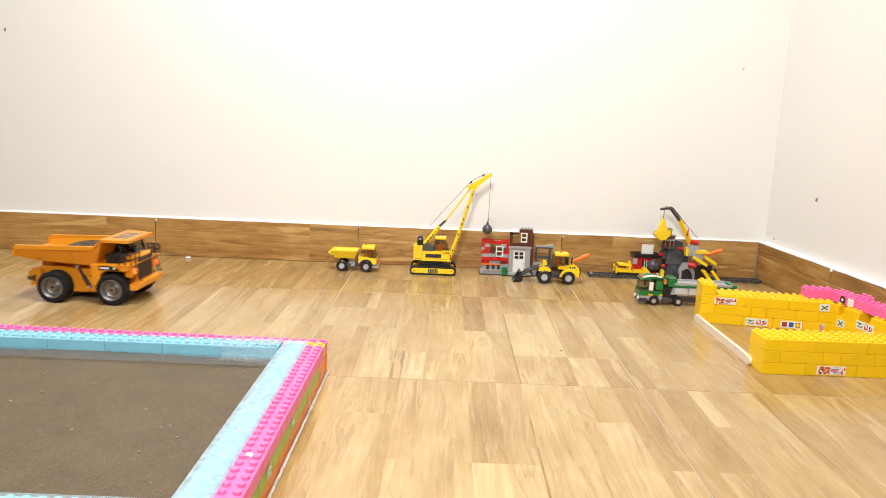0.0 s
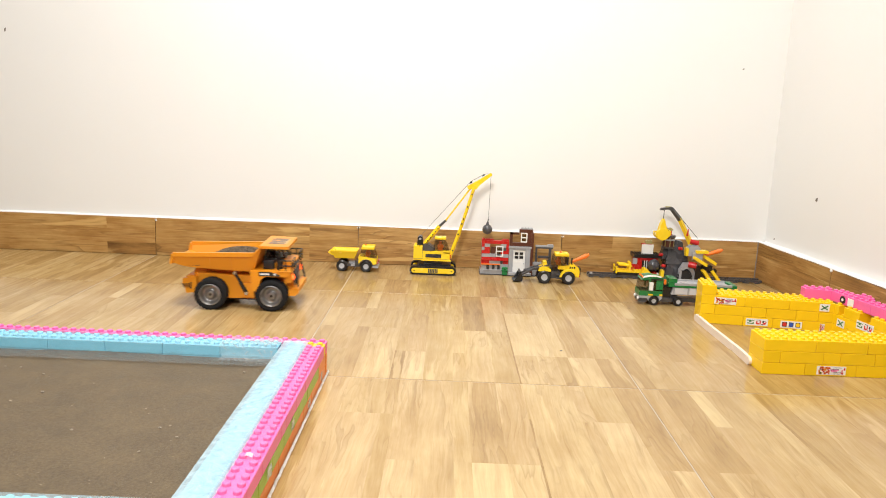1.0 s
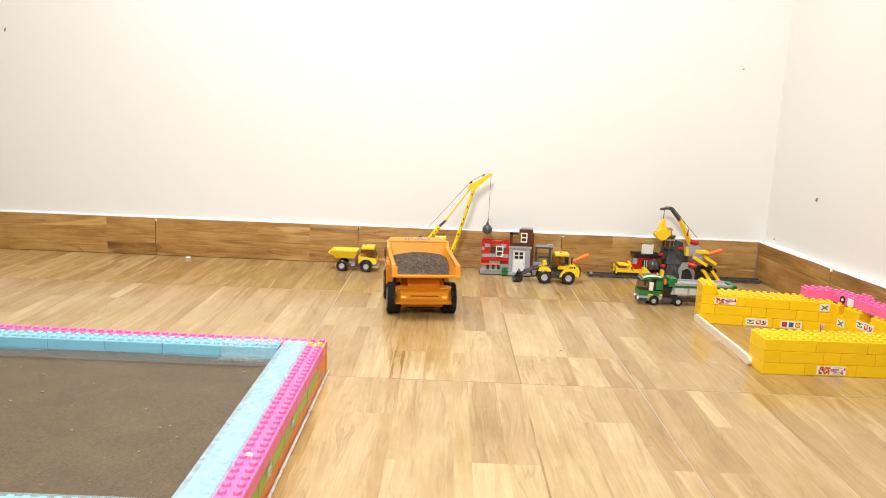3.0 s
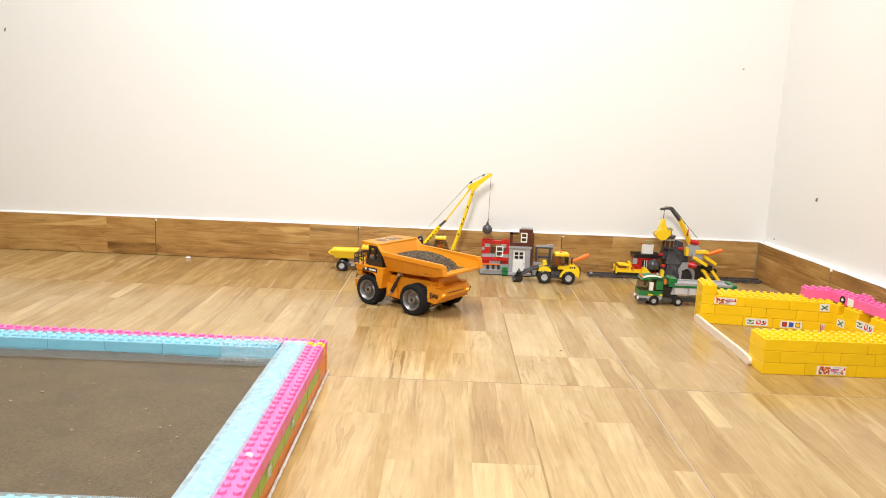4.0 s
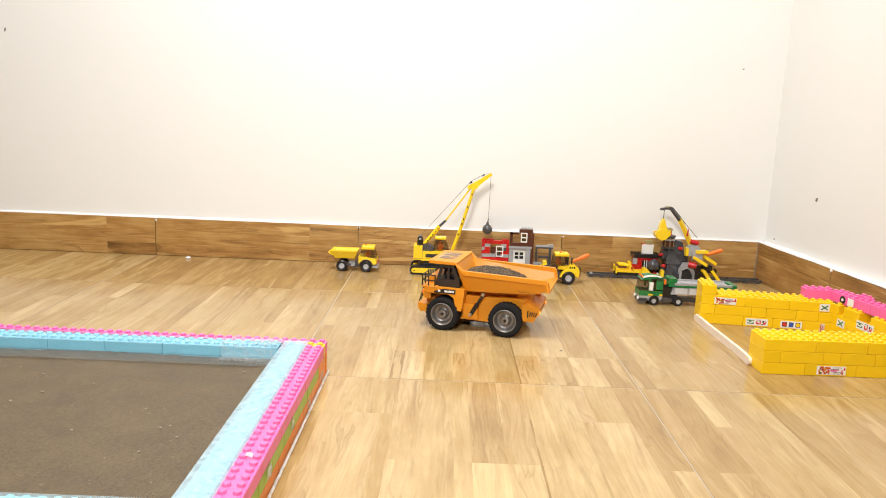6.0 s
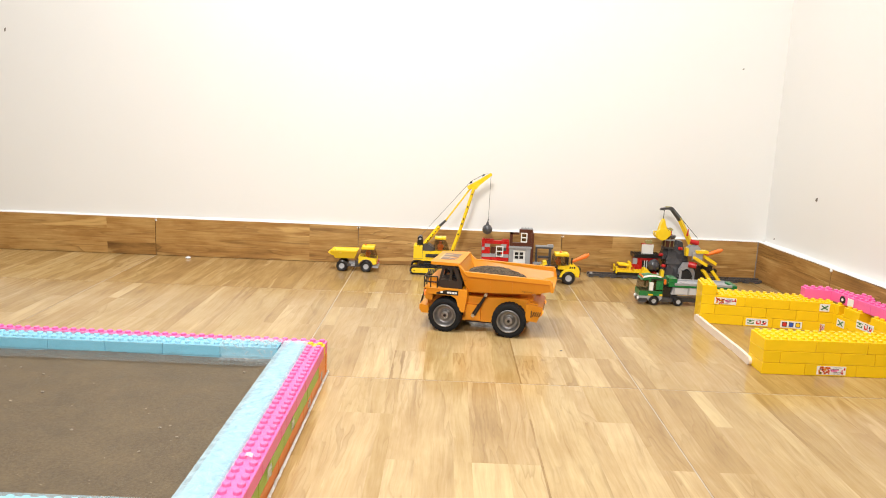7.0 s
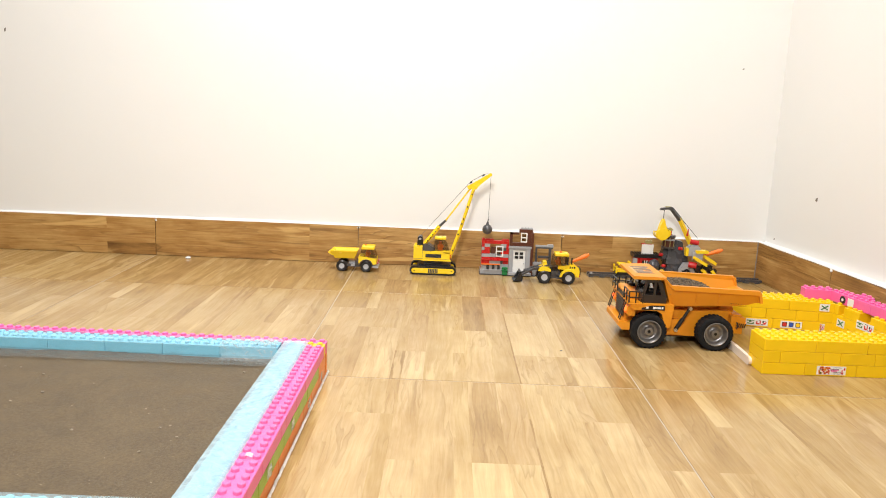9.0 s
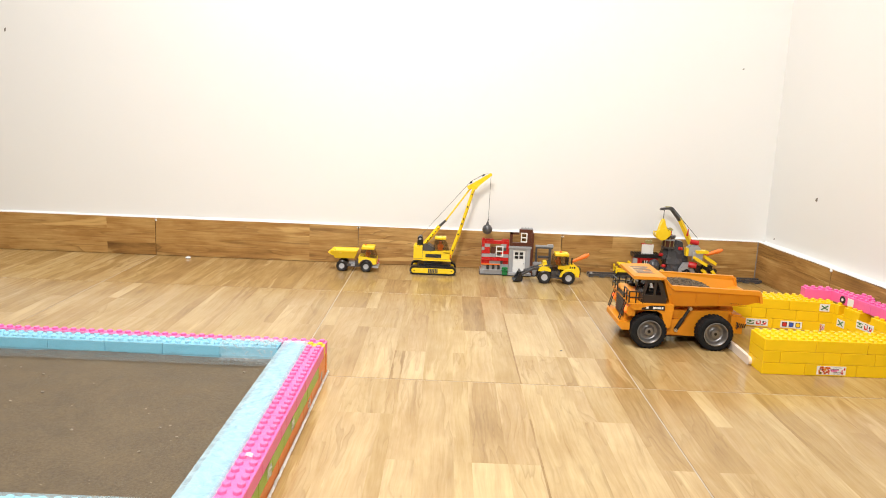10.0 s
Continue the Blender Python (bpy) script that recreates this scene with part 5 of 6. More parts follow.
    bricks("cab_post", L_YEL, c, [(-0.002, 0.044, -0.0225, 0.004, 0.0635, 0.0670)], False)
    bm = boxes((0.002, 0.034, -0.0230, 0.0045, 0.1000, 0.1075))
    soft(bm, 0.002, 2)
    part("cab_roof", bm, L_YEL, c)
    toy_driver(-0.3745 + 0.018, -0.098, 0.069, 0.92, 20)
    # boom
    bm = bmesh.new()
    for y in (-0.012, 0.012):
        rod(bm, (0.046, y, 0.0460), (0.0715, y * 0.8, 0.1240), 0.0046, 4)
        rod(bm, (0.0700, y * 0.8, 0.1180), (0.1060, y * 0.45, 0.2460), 0.0040, 4)
    boom = part("boom", bm, L_YEL, c)
    bm = bmesh.new()
    for k in (0.12, 0.35, 0.50, 0.57, 0.74, 0.92):
        x, z = 0.046 + 0.060 * k, 0.046 + 0.200 * k
        disc(bm, (x, 0, z), (0, 1, 0), 0.0020, 0.036 - 0.016 * k, 10)
    part("boom_pin", bm, L_BLACK, boom)
    bm = bmesh.new()
    prism(bm, [(0.0890, 0.2440), (0.0860, 0.2510), (0.1040, 0.2610), (0.1500, 0.2900), (0.1540, 0.2885), (0.1540, 0.2835), (0.1220, 0.2560), (0.1120, 0.2430)], -0.006, 0.006)
    soft(bm, 0.0008, 1)
    jib = part("jib", bm, L_YEL, boom)
    bm = bmesh.new()
    for x, z in ((0.0960, 0.2590), (0.1300, 0.2800)):
        prism(bm, [(x - 0.003, z), (x + 0.004, z + 0.002), (x + 0.004, z + 0.007), (x - 0.001, z + 0.005)], -0.005, 0.005)
    part("pulley", bm, L_BLACK, jib)
    bm = bmesh.new()
    p, q = Vector((-0.029, 0.0, 0.0800)), Vector((0.0140, 0.0, 0.1350))
    for y in (-0.006, 0.006):
        rod(bm, p + Vector((0, y, 0)), q + Vector((0, y, 0)), 0.0052, 4)
    strut = part("lattice_strut", bm, L_YEL, c)
    bm = bmesh.new()
    for k in range(6):
        disc(bm, p + (q - p) * ((k + 0.6) / 6.2), (0, 1, 0), 0.0018, 0.0270, 8)
    part("strut_hole", bm, L_BROWN, strut)
    bm = bmesh.new()
    rod(bm, (0.0130, 0, 0.1340), (0.0310, 0, 0.1520), 0.0036, 8)
    part("strut_joint", bm, L_DGREY, strut)
    bm = bmesh.new()
    rod(bm, (0.0310, 0, 0.1520), (0.0970, 0, 0.2460), 0.0022, 8)
    part("strut_rod", bm, L_YEL, strut)
    bm = bmesh.new()
    rod(bm, (-0.039, 0, 0.1050), (0.0960, 0, 0.2640), 0.0006, 6)
    rod(bm, (0.0960, 0, 0.2640), (0.1300, 0, 0.2850), 0.0006, 6)
    rod(bm, (0.1300, 0, 0.2850), (0.1510, 0, 0.2890), 0.0006, 6)
    rod(bm, (0.1520, 0, 0.2880), (0.1505, 0, 0.1590), 0.0006, 6)
    part("cord", bm, L_STRING, c, "thin grey cord")
    bm = bmesh.new()
    ball(bm, (0.1490, 0, 0.1315), 0.0142, 20)
    rod(bm, (0.1490, 0, 0.1425), (0.1490, 0, 0.1525), 0.0050, 12, 0.0030)
    rod(bm, (0.1490, 0, 0.1515), (0.1505, 0, 0.1605), 0.0016, 8)
    part("wrecking_ball", bm, L_DGREY, c, "grey plastic wrecking ball on a hook")
    bm = bmesh.new()
    disc(bm, (0.0440, -0.0150, 0.0480), (0, 1, 0), 0.0052, 0.006, 12)
    part("hinge", bm, L_RED, c)


def toy_house():
    h = thing("toy_house", "ruined toy house of red, grey and brown bricks, white door", "toy house", pose(-0.242, -0.087, 0))
    bricks("base_plate", L_DGREY, h, [(0.0, 0.160, 0.0, 0.056, 0.0, 0.0034), (0.155, 0.205, 0.008, 0.056, 0.0, 0.0034)], False)
    bricks("footing", L_GREY, h, [(0.002, 0.080, 0.002, 0.010, 0.0034, 0.0130), (0.010, 0.070, -0.001, 0.002, 0.013, 0.0160), (0.002, 0.010, 0.010, 0.050, 0.0034, 0.013)], False)
    # coursed wall of red, grey and dark bricks round a window opening; a dot is open
    plan = ("ggwgwgwgwg", "ggwgwgwggg", "rrrggggdrr", "rrrrrrrrrr", "gggggddggg", "rrr....rrr", "grr....ddr", "rgg....ggr", "rrrrrrrrrr")
    courses = {0: [], 1: [], 2: []}
    z0, ch, st = 0.0132, 0.0096, 0.0077
    for r, line in enumerate(plan):
        z, k = z0 + r * ch, 0
        while k < 10:
            e = k + 1
            while e < 10 and line[e] == line[k] and e - k < 4:
                e += 1
            if line[k] != ".":
                col = {"r": 0, "g": 1, "w": 2, "d": 2}[line[k]]
                back = 0.004 if line[k] == "w" else 0.0
                courses[col].append((0.004 + k * st + 0.0002, 0.004 + e * st - 0.0002, 0.003 + back, 0.011, z, z + ch - 0.0003))
            k = e
        courses[r % 2].append((0.004, 0.0119, 0.0115, 0.045, z, z + ch - 0.0002))
    for k, mat in ((0, L_RED), (1, L_GREY), (2, L_DGREY)):
        for bx in courses[k]:
            bricks("brick", mat, h, [bx], False)
    bricks("red_ledge", L_RED, h, [(0.004, 0.080, -0.002, 0.003, 0.0425, 0.0460)], False)
    bricks("orange_ledge", L_ORG, h, [(0.003, 0.058, -0.002, 0.003, 0.0300, 0.0325)], False)
    bricks("top_brick", L_RED, h, [(0.004, 0.036, 0.003, 0.011, 0.0998, 0.103), (0.060, 0.080, 0.003, 0.011, 0.0998, 0.103)], True)

    def window(x0, x1, z0, z1, y):
        w = new("window")
        w.empty_display_size = 0.01
        w.parent = h
        t = 0.0028
        bricks("window_frame", L_WHITE, w, [(x0, x0 + t, y - 0.002, y + 0.004, z0, z1), (x1 - t, x1, y - 0.002, y + 0.004, z0, z1), (x0 + t, x1 - t, y - 0.002, y + 0.004, z0, z0 + t),
                                            (x0 + t, x1 - t, y - 0.002, y + 0.004, z1 - t, z1), (x0 + t, x1 - t, y - 0.002, y + 0.004, (z0 + z1 - t) / 2, (z0 + z1 + t) / 2)], False, "white plastic window frame")
        part("pane", boxes((x0 + t, x1 - t, y + 0.001, y + 0.0016, z0 + t, z1 - t)), L_GLASS, w)
    window(0.0440, 0.0650, 0.0535, 0.0840, 0.004)
    bricks("window_back", L_BROWN, h, [(0.0300, 0.0440, 0.008, 0.011, 0.052, 0.080)], False)
    # bush
    bm = boxes((0.064, 0.078, -0.010, -0.002, 0.0036, 0.0130))
    for k in range(9):
        ball(bm, (0.0665 + (k % 3) * 0.0048, -0.0080 + (k // 3) * 0.002, 0.016 + (k % 2) * 0.006), 0.0042, 8)
    part("bush", bm, L_GRN, h, "green plastic bush")
    # door tower
    bricks("door_frame", L_GREY, h, [(0.082, 0.0935, 0.0, 0.010, 0.0034, 0.0800), (0.1290, 0.1420, 0.0, 0.010, 0.0034, 0.0800), (0.080, 0.1450, -0.002, 0.012, 0.0800, 0.0860), (0.0935, 0.1290, 0.002, 0.010, 0.0740, 0.0800)], False)
    bricks("doorstep", L_GREY, h, [(0.080, 0.146, -0.010, 0.004, 0.0034, 0.0100)], False)
    door = bricks("door", L_WHITE, h, [(0.0940, 0.1285, 0.003, 0.008, 0.0104, 0.0738)], False, "white plastic door with four small panes")
    part("door_pane", boxes(*[(0.0985 + i * 0.0135, 0.1085 + i * 0.0135, 0.0022, 0.0031, 0.0500 + j * 0.0105, 0.0580 + j * 0.0105) for i in range(2) for j in range(2)]), L_BLACK, door)
    bm = bmesh.new()
    ball(bm, (0.1245, 0.0015, 0.036), 0.0014, 8)
    part("door_knob", bm, L_GREY, door)
    bricks("brown_wall", L_BROWN, h, [(0.082, 0.146, 0.002, 0.010, 0.0862, 0.0960), (0.082, 0.0900, 0.002, 0.010, 0.0960, 0.1250), (0.1310, 0.146, 0.002, 0.010, 0.0960, 0.1350),
                                     (0.108, 0.131, 0.002, 0.010, 0.1250, 0.1350), (0.1422, 0.150, 0.0, 0.050, 0.0034, 0.1250), (0.082, 0.108, 0.002, 0.010, 0.119, 0.125)], False)
    bricks("coping", L_GREY, h, [(0.112, 0.146, 0.002, 0.010, 0.1350, 0.1382)], True)
    window(0.1130, 0.1310, 0.0975, 0.1248, 0.003)
    # open side wall
    bricks("open_frame", L_DGREY, h, [(0.158, 0.207, 0.012, 0.020, 0.0800, 0.0846), (0.158, 0.1630, 0.012, 0.020, 0.0360, 0.0800), (0.196, 0.2030, 0.012, 0.020, 0.0034, 0.0800), (0.166, 0.200, 0.012, 0.020, 0.052, 0.058)], False)
    bricks("grey_lintel", L_GREY, h, [(0.157, 0.208, 0.011, 0.021, 0.0846, 0.0890), (0.192, 0.208, 0.011, 0.021, 0.0890, 0.0920)], False)
    bricks("low_wall", L_GREY, h, [(0.150, 0.195, 0.006, 0.014, 0.0034, 0.022), (0.146, 0.176, 0.006, 0.014, 0.034, 0.0400)], True)


def toy_loader():
    t = thing("toy_wheel_loader", "yellow brick-built wheel loader with a black front bucket", "toy loader", pose(-0.0345, -0.146, 0))
    for x in (-0.033, 0.033):
        for y, o in ((-0.020, -1), (0.020, 1)):
            toy_wheel(t, x, y, 0.0178, 0.013, o)
    bricks("chassis", L_DGREY, t, [(-0.044, 0.050, -0.012, 0.012, 0.013, 0.024), (-0.014, 0.010, -0.014, 0.014, 0.024, 0.034)], False)
    bm = bmesh.new()
    prism(bm, [(-0.050, 0.0340), (-0.047, 0.0430), (-0.040, 0.0465), (-0.026, 0.0465), (-0.016, 0.0400), (-0.016, 0.0340)], -0.023, 0.023)
    prism(bm, [(-0.038, 0.0465), (-0.036, 0.0580), (-0.028, 0.0600), (-0.024, 0.0465)], -0.014, 0.014)
    soft(bm, 0.0010, 1)
    part("front_frame", bm, L_YEL, t)
    bricks("mid_joint", L_BLACK, t, [(-0.018, 0.008, -0.013, 0.013, 0.028, 0.046)], False)
    bm = bmesh.new()
    prism(bm, [(0.004, 0.0400), (0.004, 0.0500), (0.030, 0.0515), (0.052, 0.0500), (0.062, 0.0440), (0.065, 0.0340), (0.063, 0.0180), (0.050, 0.0200), (0.040, 0.0380)], -0.014, 0.014)
    soft(bm, 0.0010, 1)
    body = part("rear_body", bm, L_YEL, t)
    for y0, y1 in ((-0.0265, -0.013), (0.013, 0.0265)):
        bm = bmesh.new()
        arc = [radians(172 - 19 * k) for k in range(9)]
        prism(bm, [(0.033 + 0.0245 * math.cos(a), 0.0170 + 0.0245 * math.sin(a)) for a in arc] + [(0.033 + 0.0200 * math.cos(a), 0.0170 + 0.0200 * math.sin(a)) for a in arc[::-1]], y0, y1)
        soft(bm, 0.0006, 1)
        part("fender", bm, L_YEL, t)
    bricks("side_vent", L_BLACK, body, [(0.036 + k * 0.006, 0.0395 + k * 0.006, -0.0148, -0.0138, 0.0430, 0.0480) for k in range(3)], False)
    bricks("tail_lamp", L_RED, body, [(0.0640, 0.0665, -0.013, -0.009, 0.0200, 0.0240), (0.0640, 0.0665, 0.009, 0.013, 0.0200, 0.0240)], False)
    bricks("hood_stud_plate", L_YEL, body, [(0.034, 0.050, -0.012, 0.012, 0.0500, 0.0530)], True)
    bricks("ladder_step", L_DGREY, body, [(0.002, 0.012, -0.021, -0.014, 0.0140, 0.0175), (0.002, 0.012, -0.021, -0.014, 0.0240, 0.0270)], False)
    bricks("beacon", L_ORG, body, [(0.008, 0.014, -0.003, 0.003, 0.0845, 0.0885)], False)
    bricks("grille", L_BLACK, body, [(0.0646, 0.0664, -0.016, 0.016, 0.026, 0.046)], False)
    bm = bmesh.new()
    prism(bm, [(-0.012, 0.0420), (-0.008, 0.0765), (0.026, 0.0765), (0.030, 0.0530), (0.004, 0.0490), (0.002, 0.0420)], -0.0195, 0.0195)
    cab = part("cab_glass", bm, L_GLASS, t, "brown smoked cab glazing")
    bricks("cab_pillar", L_BLACK, t, [(0.0265, 0.0310, -0.020, 0.020, 0.0550, 0.0775), (0.040, 0.0435, -0.010, -0.006, 0.054, 0.072)], False)
    bm = boxes((-0.006, 0.032, -0.0205, 0.0205, 0.0765, 0.0845))
    soft(bm, 0.002, 2)
    part("cab_roof", bm, L_YEL, t)
    toy_driver(-0.0345 + 0.006, -0.148, 0.0500, 0.85, -60)
    bm = bmesh.new()
    for y in (-0.012, 0.012):
        rod(bm, (-0.022, y, 0.0500), (-0.062, y, 0.0390), 0.0032, 6)
        rod(bm, (-0.062, y, 0.0390), (-0.096, y, 0.0190), 0.0032, 6)
        rod(bm, (-0.030, y * 0.5, 0.0400), (-0.088, y * 0.5, 0.0310), 0.0022, 6)
        rod(bm, (-0.022, y, 0.0480), (-0.022, y, 0.0590), 0.0026, 6)
    part("lift_arm", bm, L_DGREY, t)
    bm = bmesh.new()
    pts = [(-0.118, 0.0030), (-0.094, 0.0030), (-0.091, 0.0120), (-0.097, 0.0300), (-0.102, 0.0290), (-0.099, 0.0150), (-0.102, 0.0080), (-0.118, 0.0045)]
    prism(bm, pts, -0.022, 0.022)
    for y0, y1 in ((-0.0225, -0.0205), (0.0205, 0.0225)):
        prism(bm, [(-0.115, 0.0035), (-0.094, 0.0035), (-0.092, 0.0140), (-0.099, 0.0295)], y0, y1)
    part("bucket", bm, L_BLACK, t, "black scoop bucket")
    orange_cone(t, (0.044, -0.002, 0.0600), (0.089, -0.002, 0.0820))


def toy_mine():
    track = thing("toy_rail_track", "dark grey plastic toy rail lying along the baseboard", "toy track", pose(0.075, -0.062, 0))
    bricks("sleeper", L_DGREY, track, [(k * 0.032, k * 0.032 + 0.014, 0.0, 0.034, 0.0, 0.0032) for k in range(16)], False)
    bricks("rail", L_DGREY, track, [(0.0, 0.500, 0.001, 0.008, 0.0032, 0.0100), (0.0, 0.500, 0.026, 0.033, 0.0032, 0.0100)], False)
    bricks("rail_end", L_GREY, track, [(0.003, 0.010, -0.001, 0.006, 0.0100, 0.0150)], False)
    cart = thing("toy_mine_loader", "small yellow brick-built rail loader standing on the track", "toy vehicle", pose(0.188, -0.056, 0.010))
    bricks("undercarriage", L_BLACK, cart, [(-0.034, 0.036, -0.006, 0.030, 0.0, 0.0085)], False)
    bricks("deck", L_YEL, cart, [(-0.032, 0.014, -0.008, 0.032, 0.0085, 0.0125), (0.014, 0.038, -0.010, 0.034, 0.0085, 0.0165)], True)
    bricks("fork", L_YEL, cart, [(-0.037, -0.033, -0.010, -0.004, 0.0050, 0.0260), (-0.037, -0.033, 0.022, 0.030, 0.0050, 0.0260), (-0.037, -0.034, -0.004, 0.022, 0.0180, 0.0230)], False)
    bm = bmesh.new()
    rod(bm, (-0.028, 0.002, 0.030), (0.012, 0.002, 0.026), 0.0034, 6)
    rod(bm, (-0.028, 0.024, 0.030), (0.012, 0.024, 0.026), 0.0034, 6)
    part("lift_arm", bm, L_YEL, cart)
    bricks("seat_back", L_YEL, cart, [(0.002, 0.008, 0.000, 0.024, 0.0125, 0.0360)], True)
    bricks("lamp_block", L_GREY, cart, [(0.018, 0.030, 0.004, 0.018, 0.0165, 0.0340)], True)
    bricks("red_control", L_RED, cart, [(0.010, 0.018, -0.006, 0.004, 0.0260, 0.0340)], False)
    toy_driver(0.188 + 0.014, -0.046, 0.0245, 0.7, -20)

    m = thing("toy_mine", "brick-built mine with grey rock, red hut, crane and yellow chutes", "toy mine", pose(0.196, -0.088, 0))
    # red hut
    bricks("hut_wall", L_RED, m, [(0.0110, 0.0770, 0.034, 0.070, 0.012, 0.0620), (0.0710, 0.1030, 0.040, 0.062, 0.062, 0.0700)], False)
    bricks("hut_roof", L_BLACK, m, [(0.0050, 0.0830, 0.030, 0.074, 0.0620, 0.0715)], True)
    bricks("hut_window", L_BLACK, m, [(0.0310, 0.0490, 0.0325, 0.034, 0.030, 0.0540)], False)
    bricks("window_bar", L_WHITE, m, [(0.0365, 0.0385, 0.0315, 0.0328, 0.030, 0.0540), (0.0430, 0.0450, 0.0315, 0.0328, 0.030, 0.0540)], False)
    bricks("drain_pipe", L_GREY, m, [(0.0030, 0.0150, 0.026, 0.034, 0.044, 0.060)], False)
    bricks("sign_board", L_WHITE, m, [(0.0290, 0.0620, 0.040, 0.044, 0.0720, 0.1000)], False, "blank white sign board")
    bricks("sign_lamp", L_TAN, m, [(0.0390, 0.0570, 0.040, 0.050, 0.1020, 0.1110)], True)
    bricks("sign_trim", L_RED, m, [(0.0270, 0.0570, 0.041, 0.049, 0.1000, 0.1022)], False)
    # boulder and bits
    bm = bmesh.new()
    bmesh.ops.create_icosphere(bm, subdivisions=2, radius=0.0180, matrix=Matrix.Translation((0.060, 0.018, 0.0430)))
    for v in bm.verts:
        v.co += Vector((0.003, 0.003, 0.003)) * noise.noise(v.co * 70)
    part("boulder", bm, L_ROCK, m)
    bm = bmesh.new()
    prism(bm, [(0.024, 0.014), (0.028, 0.038), (0.036, 0.038), (0.048, 0.026), (0.044, 0.014)], -0.006, 0.018)
    prism(bm, [(0.076, 0.012), (0.078, 0.034), (0.086, 0.034), (0.084, 0.012)], -0.006, 0.012)
    part("yellow_scoop", bm, L_YEL, m)
    bricks("cart_base", L_DGREY, m, [(0.020, 0.092, -0.006, 0.030, 0.0104, 0.0150)], True)
    bricks("red_brick", L_RED, m, [(0.056, 0.066, -0.004, 0.008, 0.0155, 0.0240)], True)
    bricks("white_brick", L_WHITE, m, [(0.066, 0.072, -0.004, 0.008, 0.0155, 0.0230)], True)
    # rock: stacked, faceted slopes
    bm = bmesh.new()
    rng = random.Random(21)
    for x, y, w, d, z0, z1 in ((0.088, 0.010, 0.056, 0.060, 0.0, 0.056), (0.094, 0.014, 0.046, 0.054, 0.050, 0.094), (0.106, 0.018, 0.044, 0.046, 0.060, 0.116),
                               (0.084, 0.030, 0.036, 0.036, 0.060, 0.100), (0.130, 0.022, 0.036, 0.046, 0.0, 0.080), (0.076, 0.006, 0.020, 0.030, 0.0, 0.040), (0.140, 0.012, 0.040, 0.050, 0.0, 0.046)):
        vs = box(bm, x, x + w, y, y + d, z0, z1)
        for v in vs:
            top = v.co.z > (z0 + z1) / 2
            if top:
                v.co.x = x + w / 2 + (v.co.x - x - w / 2) * rng.uniform(0.40, 0.85)
                v.co.y = y + d / 2 + (v.co.y - y - d / 2) * rng.uniform(0.45, 0.90)
                v.co.z += rng.uniform(-0.007, 0.004)
    part("rock", bm, L_ROCK, m, "faceted dark grey plastic rock")
    bm = bmesh.new()
    disc(bm, (0.100, 0.030, 0.1120), (0, 0, 1), 0.0165, 0.028, 16)
    barrel = part("barrel", bm, L_BROWN, m)
    bm = bmesh.new()
    for k in range(8):
        a = k * math.tau / 8
        rod(bm, (0.100 + 0.0172 * math.cos(a), 0.030 + 0.0172 * math.sin(a), 0.099), (0.100 + 0.0172 * math.cos(a), 0.030 + 0.0172 * math.sin(a), 0.125), 0.0012, 6)
    part("barrel_stave", bm, L_TAN, barrel)
    bm = bmesh.new()
    disc(bm, (0.100, 0.030, 0.1285), (0, 0, 1), 0.0190, 0.006, 16)
    disc(bm, (0.100, 0.030, 0.0970), (0, 0, 1), 0.0190, 0.005, 16)
    part("barrel_hoop", bm, L_DGREY, barrel)
    bricks("lantern_base", L_RED, m, [(0.090, 0.105, 0.022, 0.034, 0.1320, 0.1370), (0.090, 0.093, 0.022, 0.034, 0.137, 0.146), (0.102, 0.105, 0.022, 0.034, 0.137, 0.146)], False)
    bricks("lantern_top", L_TAN, m, [(0.088, 0.107, 0.020, 0.036, 0.1460, 0.1510)], True)
    bricks("grey_ledge", L_GREY, m, [(0.084, 0.112, 0.008, 0.018, 0.1180, 0.1215)], True)
    bm = bmesh.new()
    for c, ax in (((0.086, 0.006, 0.046), (1, -1, 0)), ((0.128, 0.004, 0.098), (1, -1, 0.2)), ((0.080, 0.024, 0.075), (1, 0, 0))):
        disc(bm, c, ax, 0.0046, 0.010, 10)
    part("red_knob", bm, L_RED, m)
    # arch with a wheel
    bm = bmesh.new()
    arch = [(0.148 + 0.013 * math.cos(a), 0.026 + 0.016 * math.sin(a)) for a in [radians(180 - 18 * k) for k in range(11)]]
    prism(bm, [(0.129, 0.0)] + [(0.135, 0.0)] + arch + [(0.161, 0.0), (0.172, 0.0), (0.172, 0.034), (0.158, 0.058), (0.140, 0.058), (0.129, 0.038)], -0.006, 0.010)
    part("arch", bm, L_GREY, m, "light grey plastic arch")
    bm = bmesh.new()
    disc(bm, (0.146, -0.002, 0.0190), (0.35, 1, 0), 0.0185, 0.012, 24)
    wheel = part("saw_wheel", bm, L_BLACK, m)
    bm = bmesh.new()
    for k in range(14):
        a = k * math.tau / 14
        turned_box(bm, pose(0.146, -0.002, 0.0190, 0, 0, -19) @ Matrix.Rotation(a, 4, "Y") @ pose(0, -0.003, 0.0185), 0.004, 0.010, 0.004)
    part("wheel_tooth", bm, L_BLACK, wheel)
    # crane on top
    bm = bmesh.new()
    rod(bm, (0.160, 0.012, 0.1080), (0.118, 0.010, 0.1840), 0.0080, 4, 0.0066)
    boom = part("crane_boom", bm, L_YEL, m)
    bm = bmesh.new()
    rod(bm, (0.121, 0.010, 0.1790), (0.094, 0.010, 0.2100), 0.0072, 4, 0.0058)
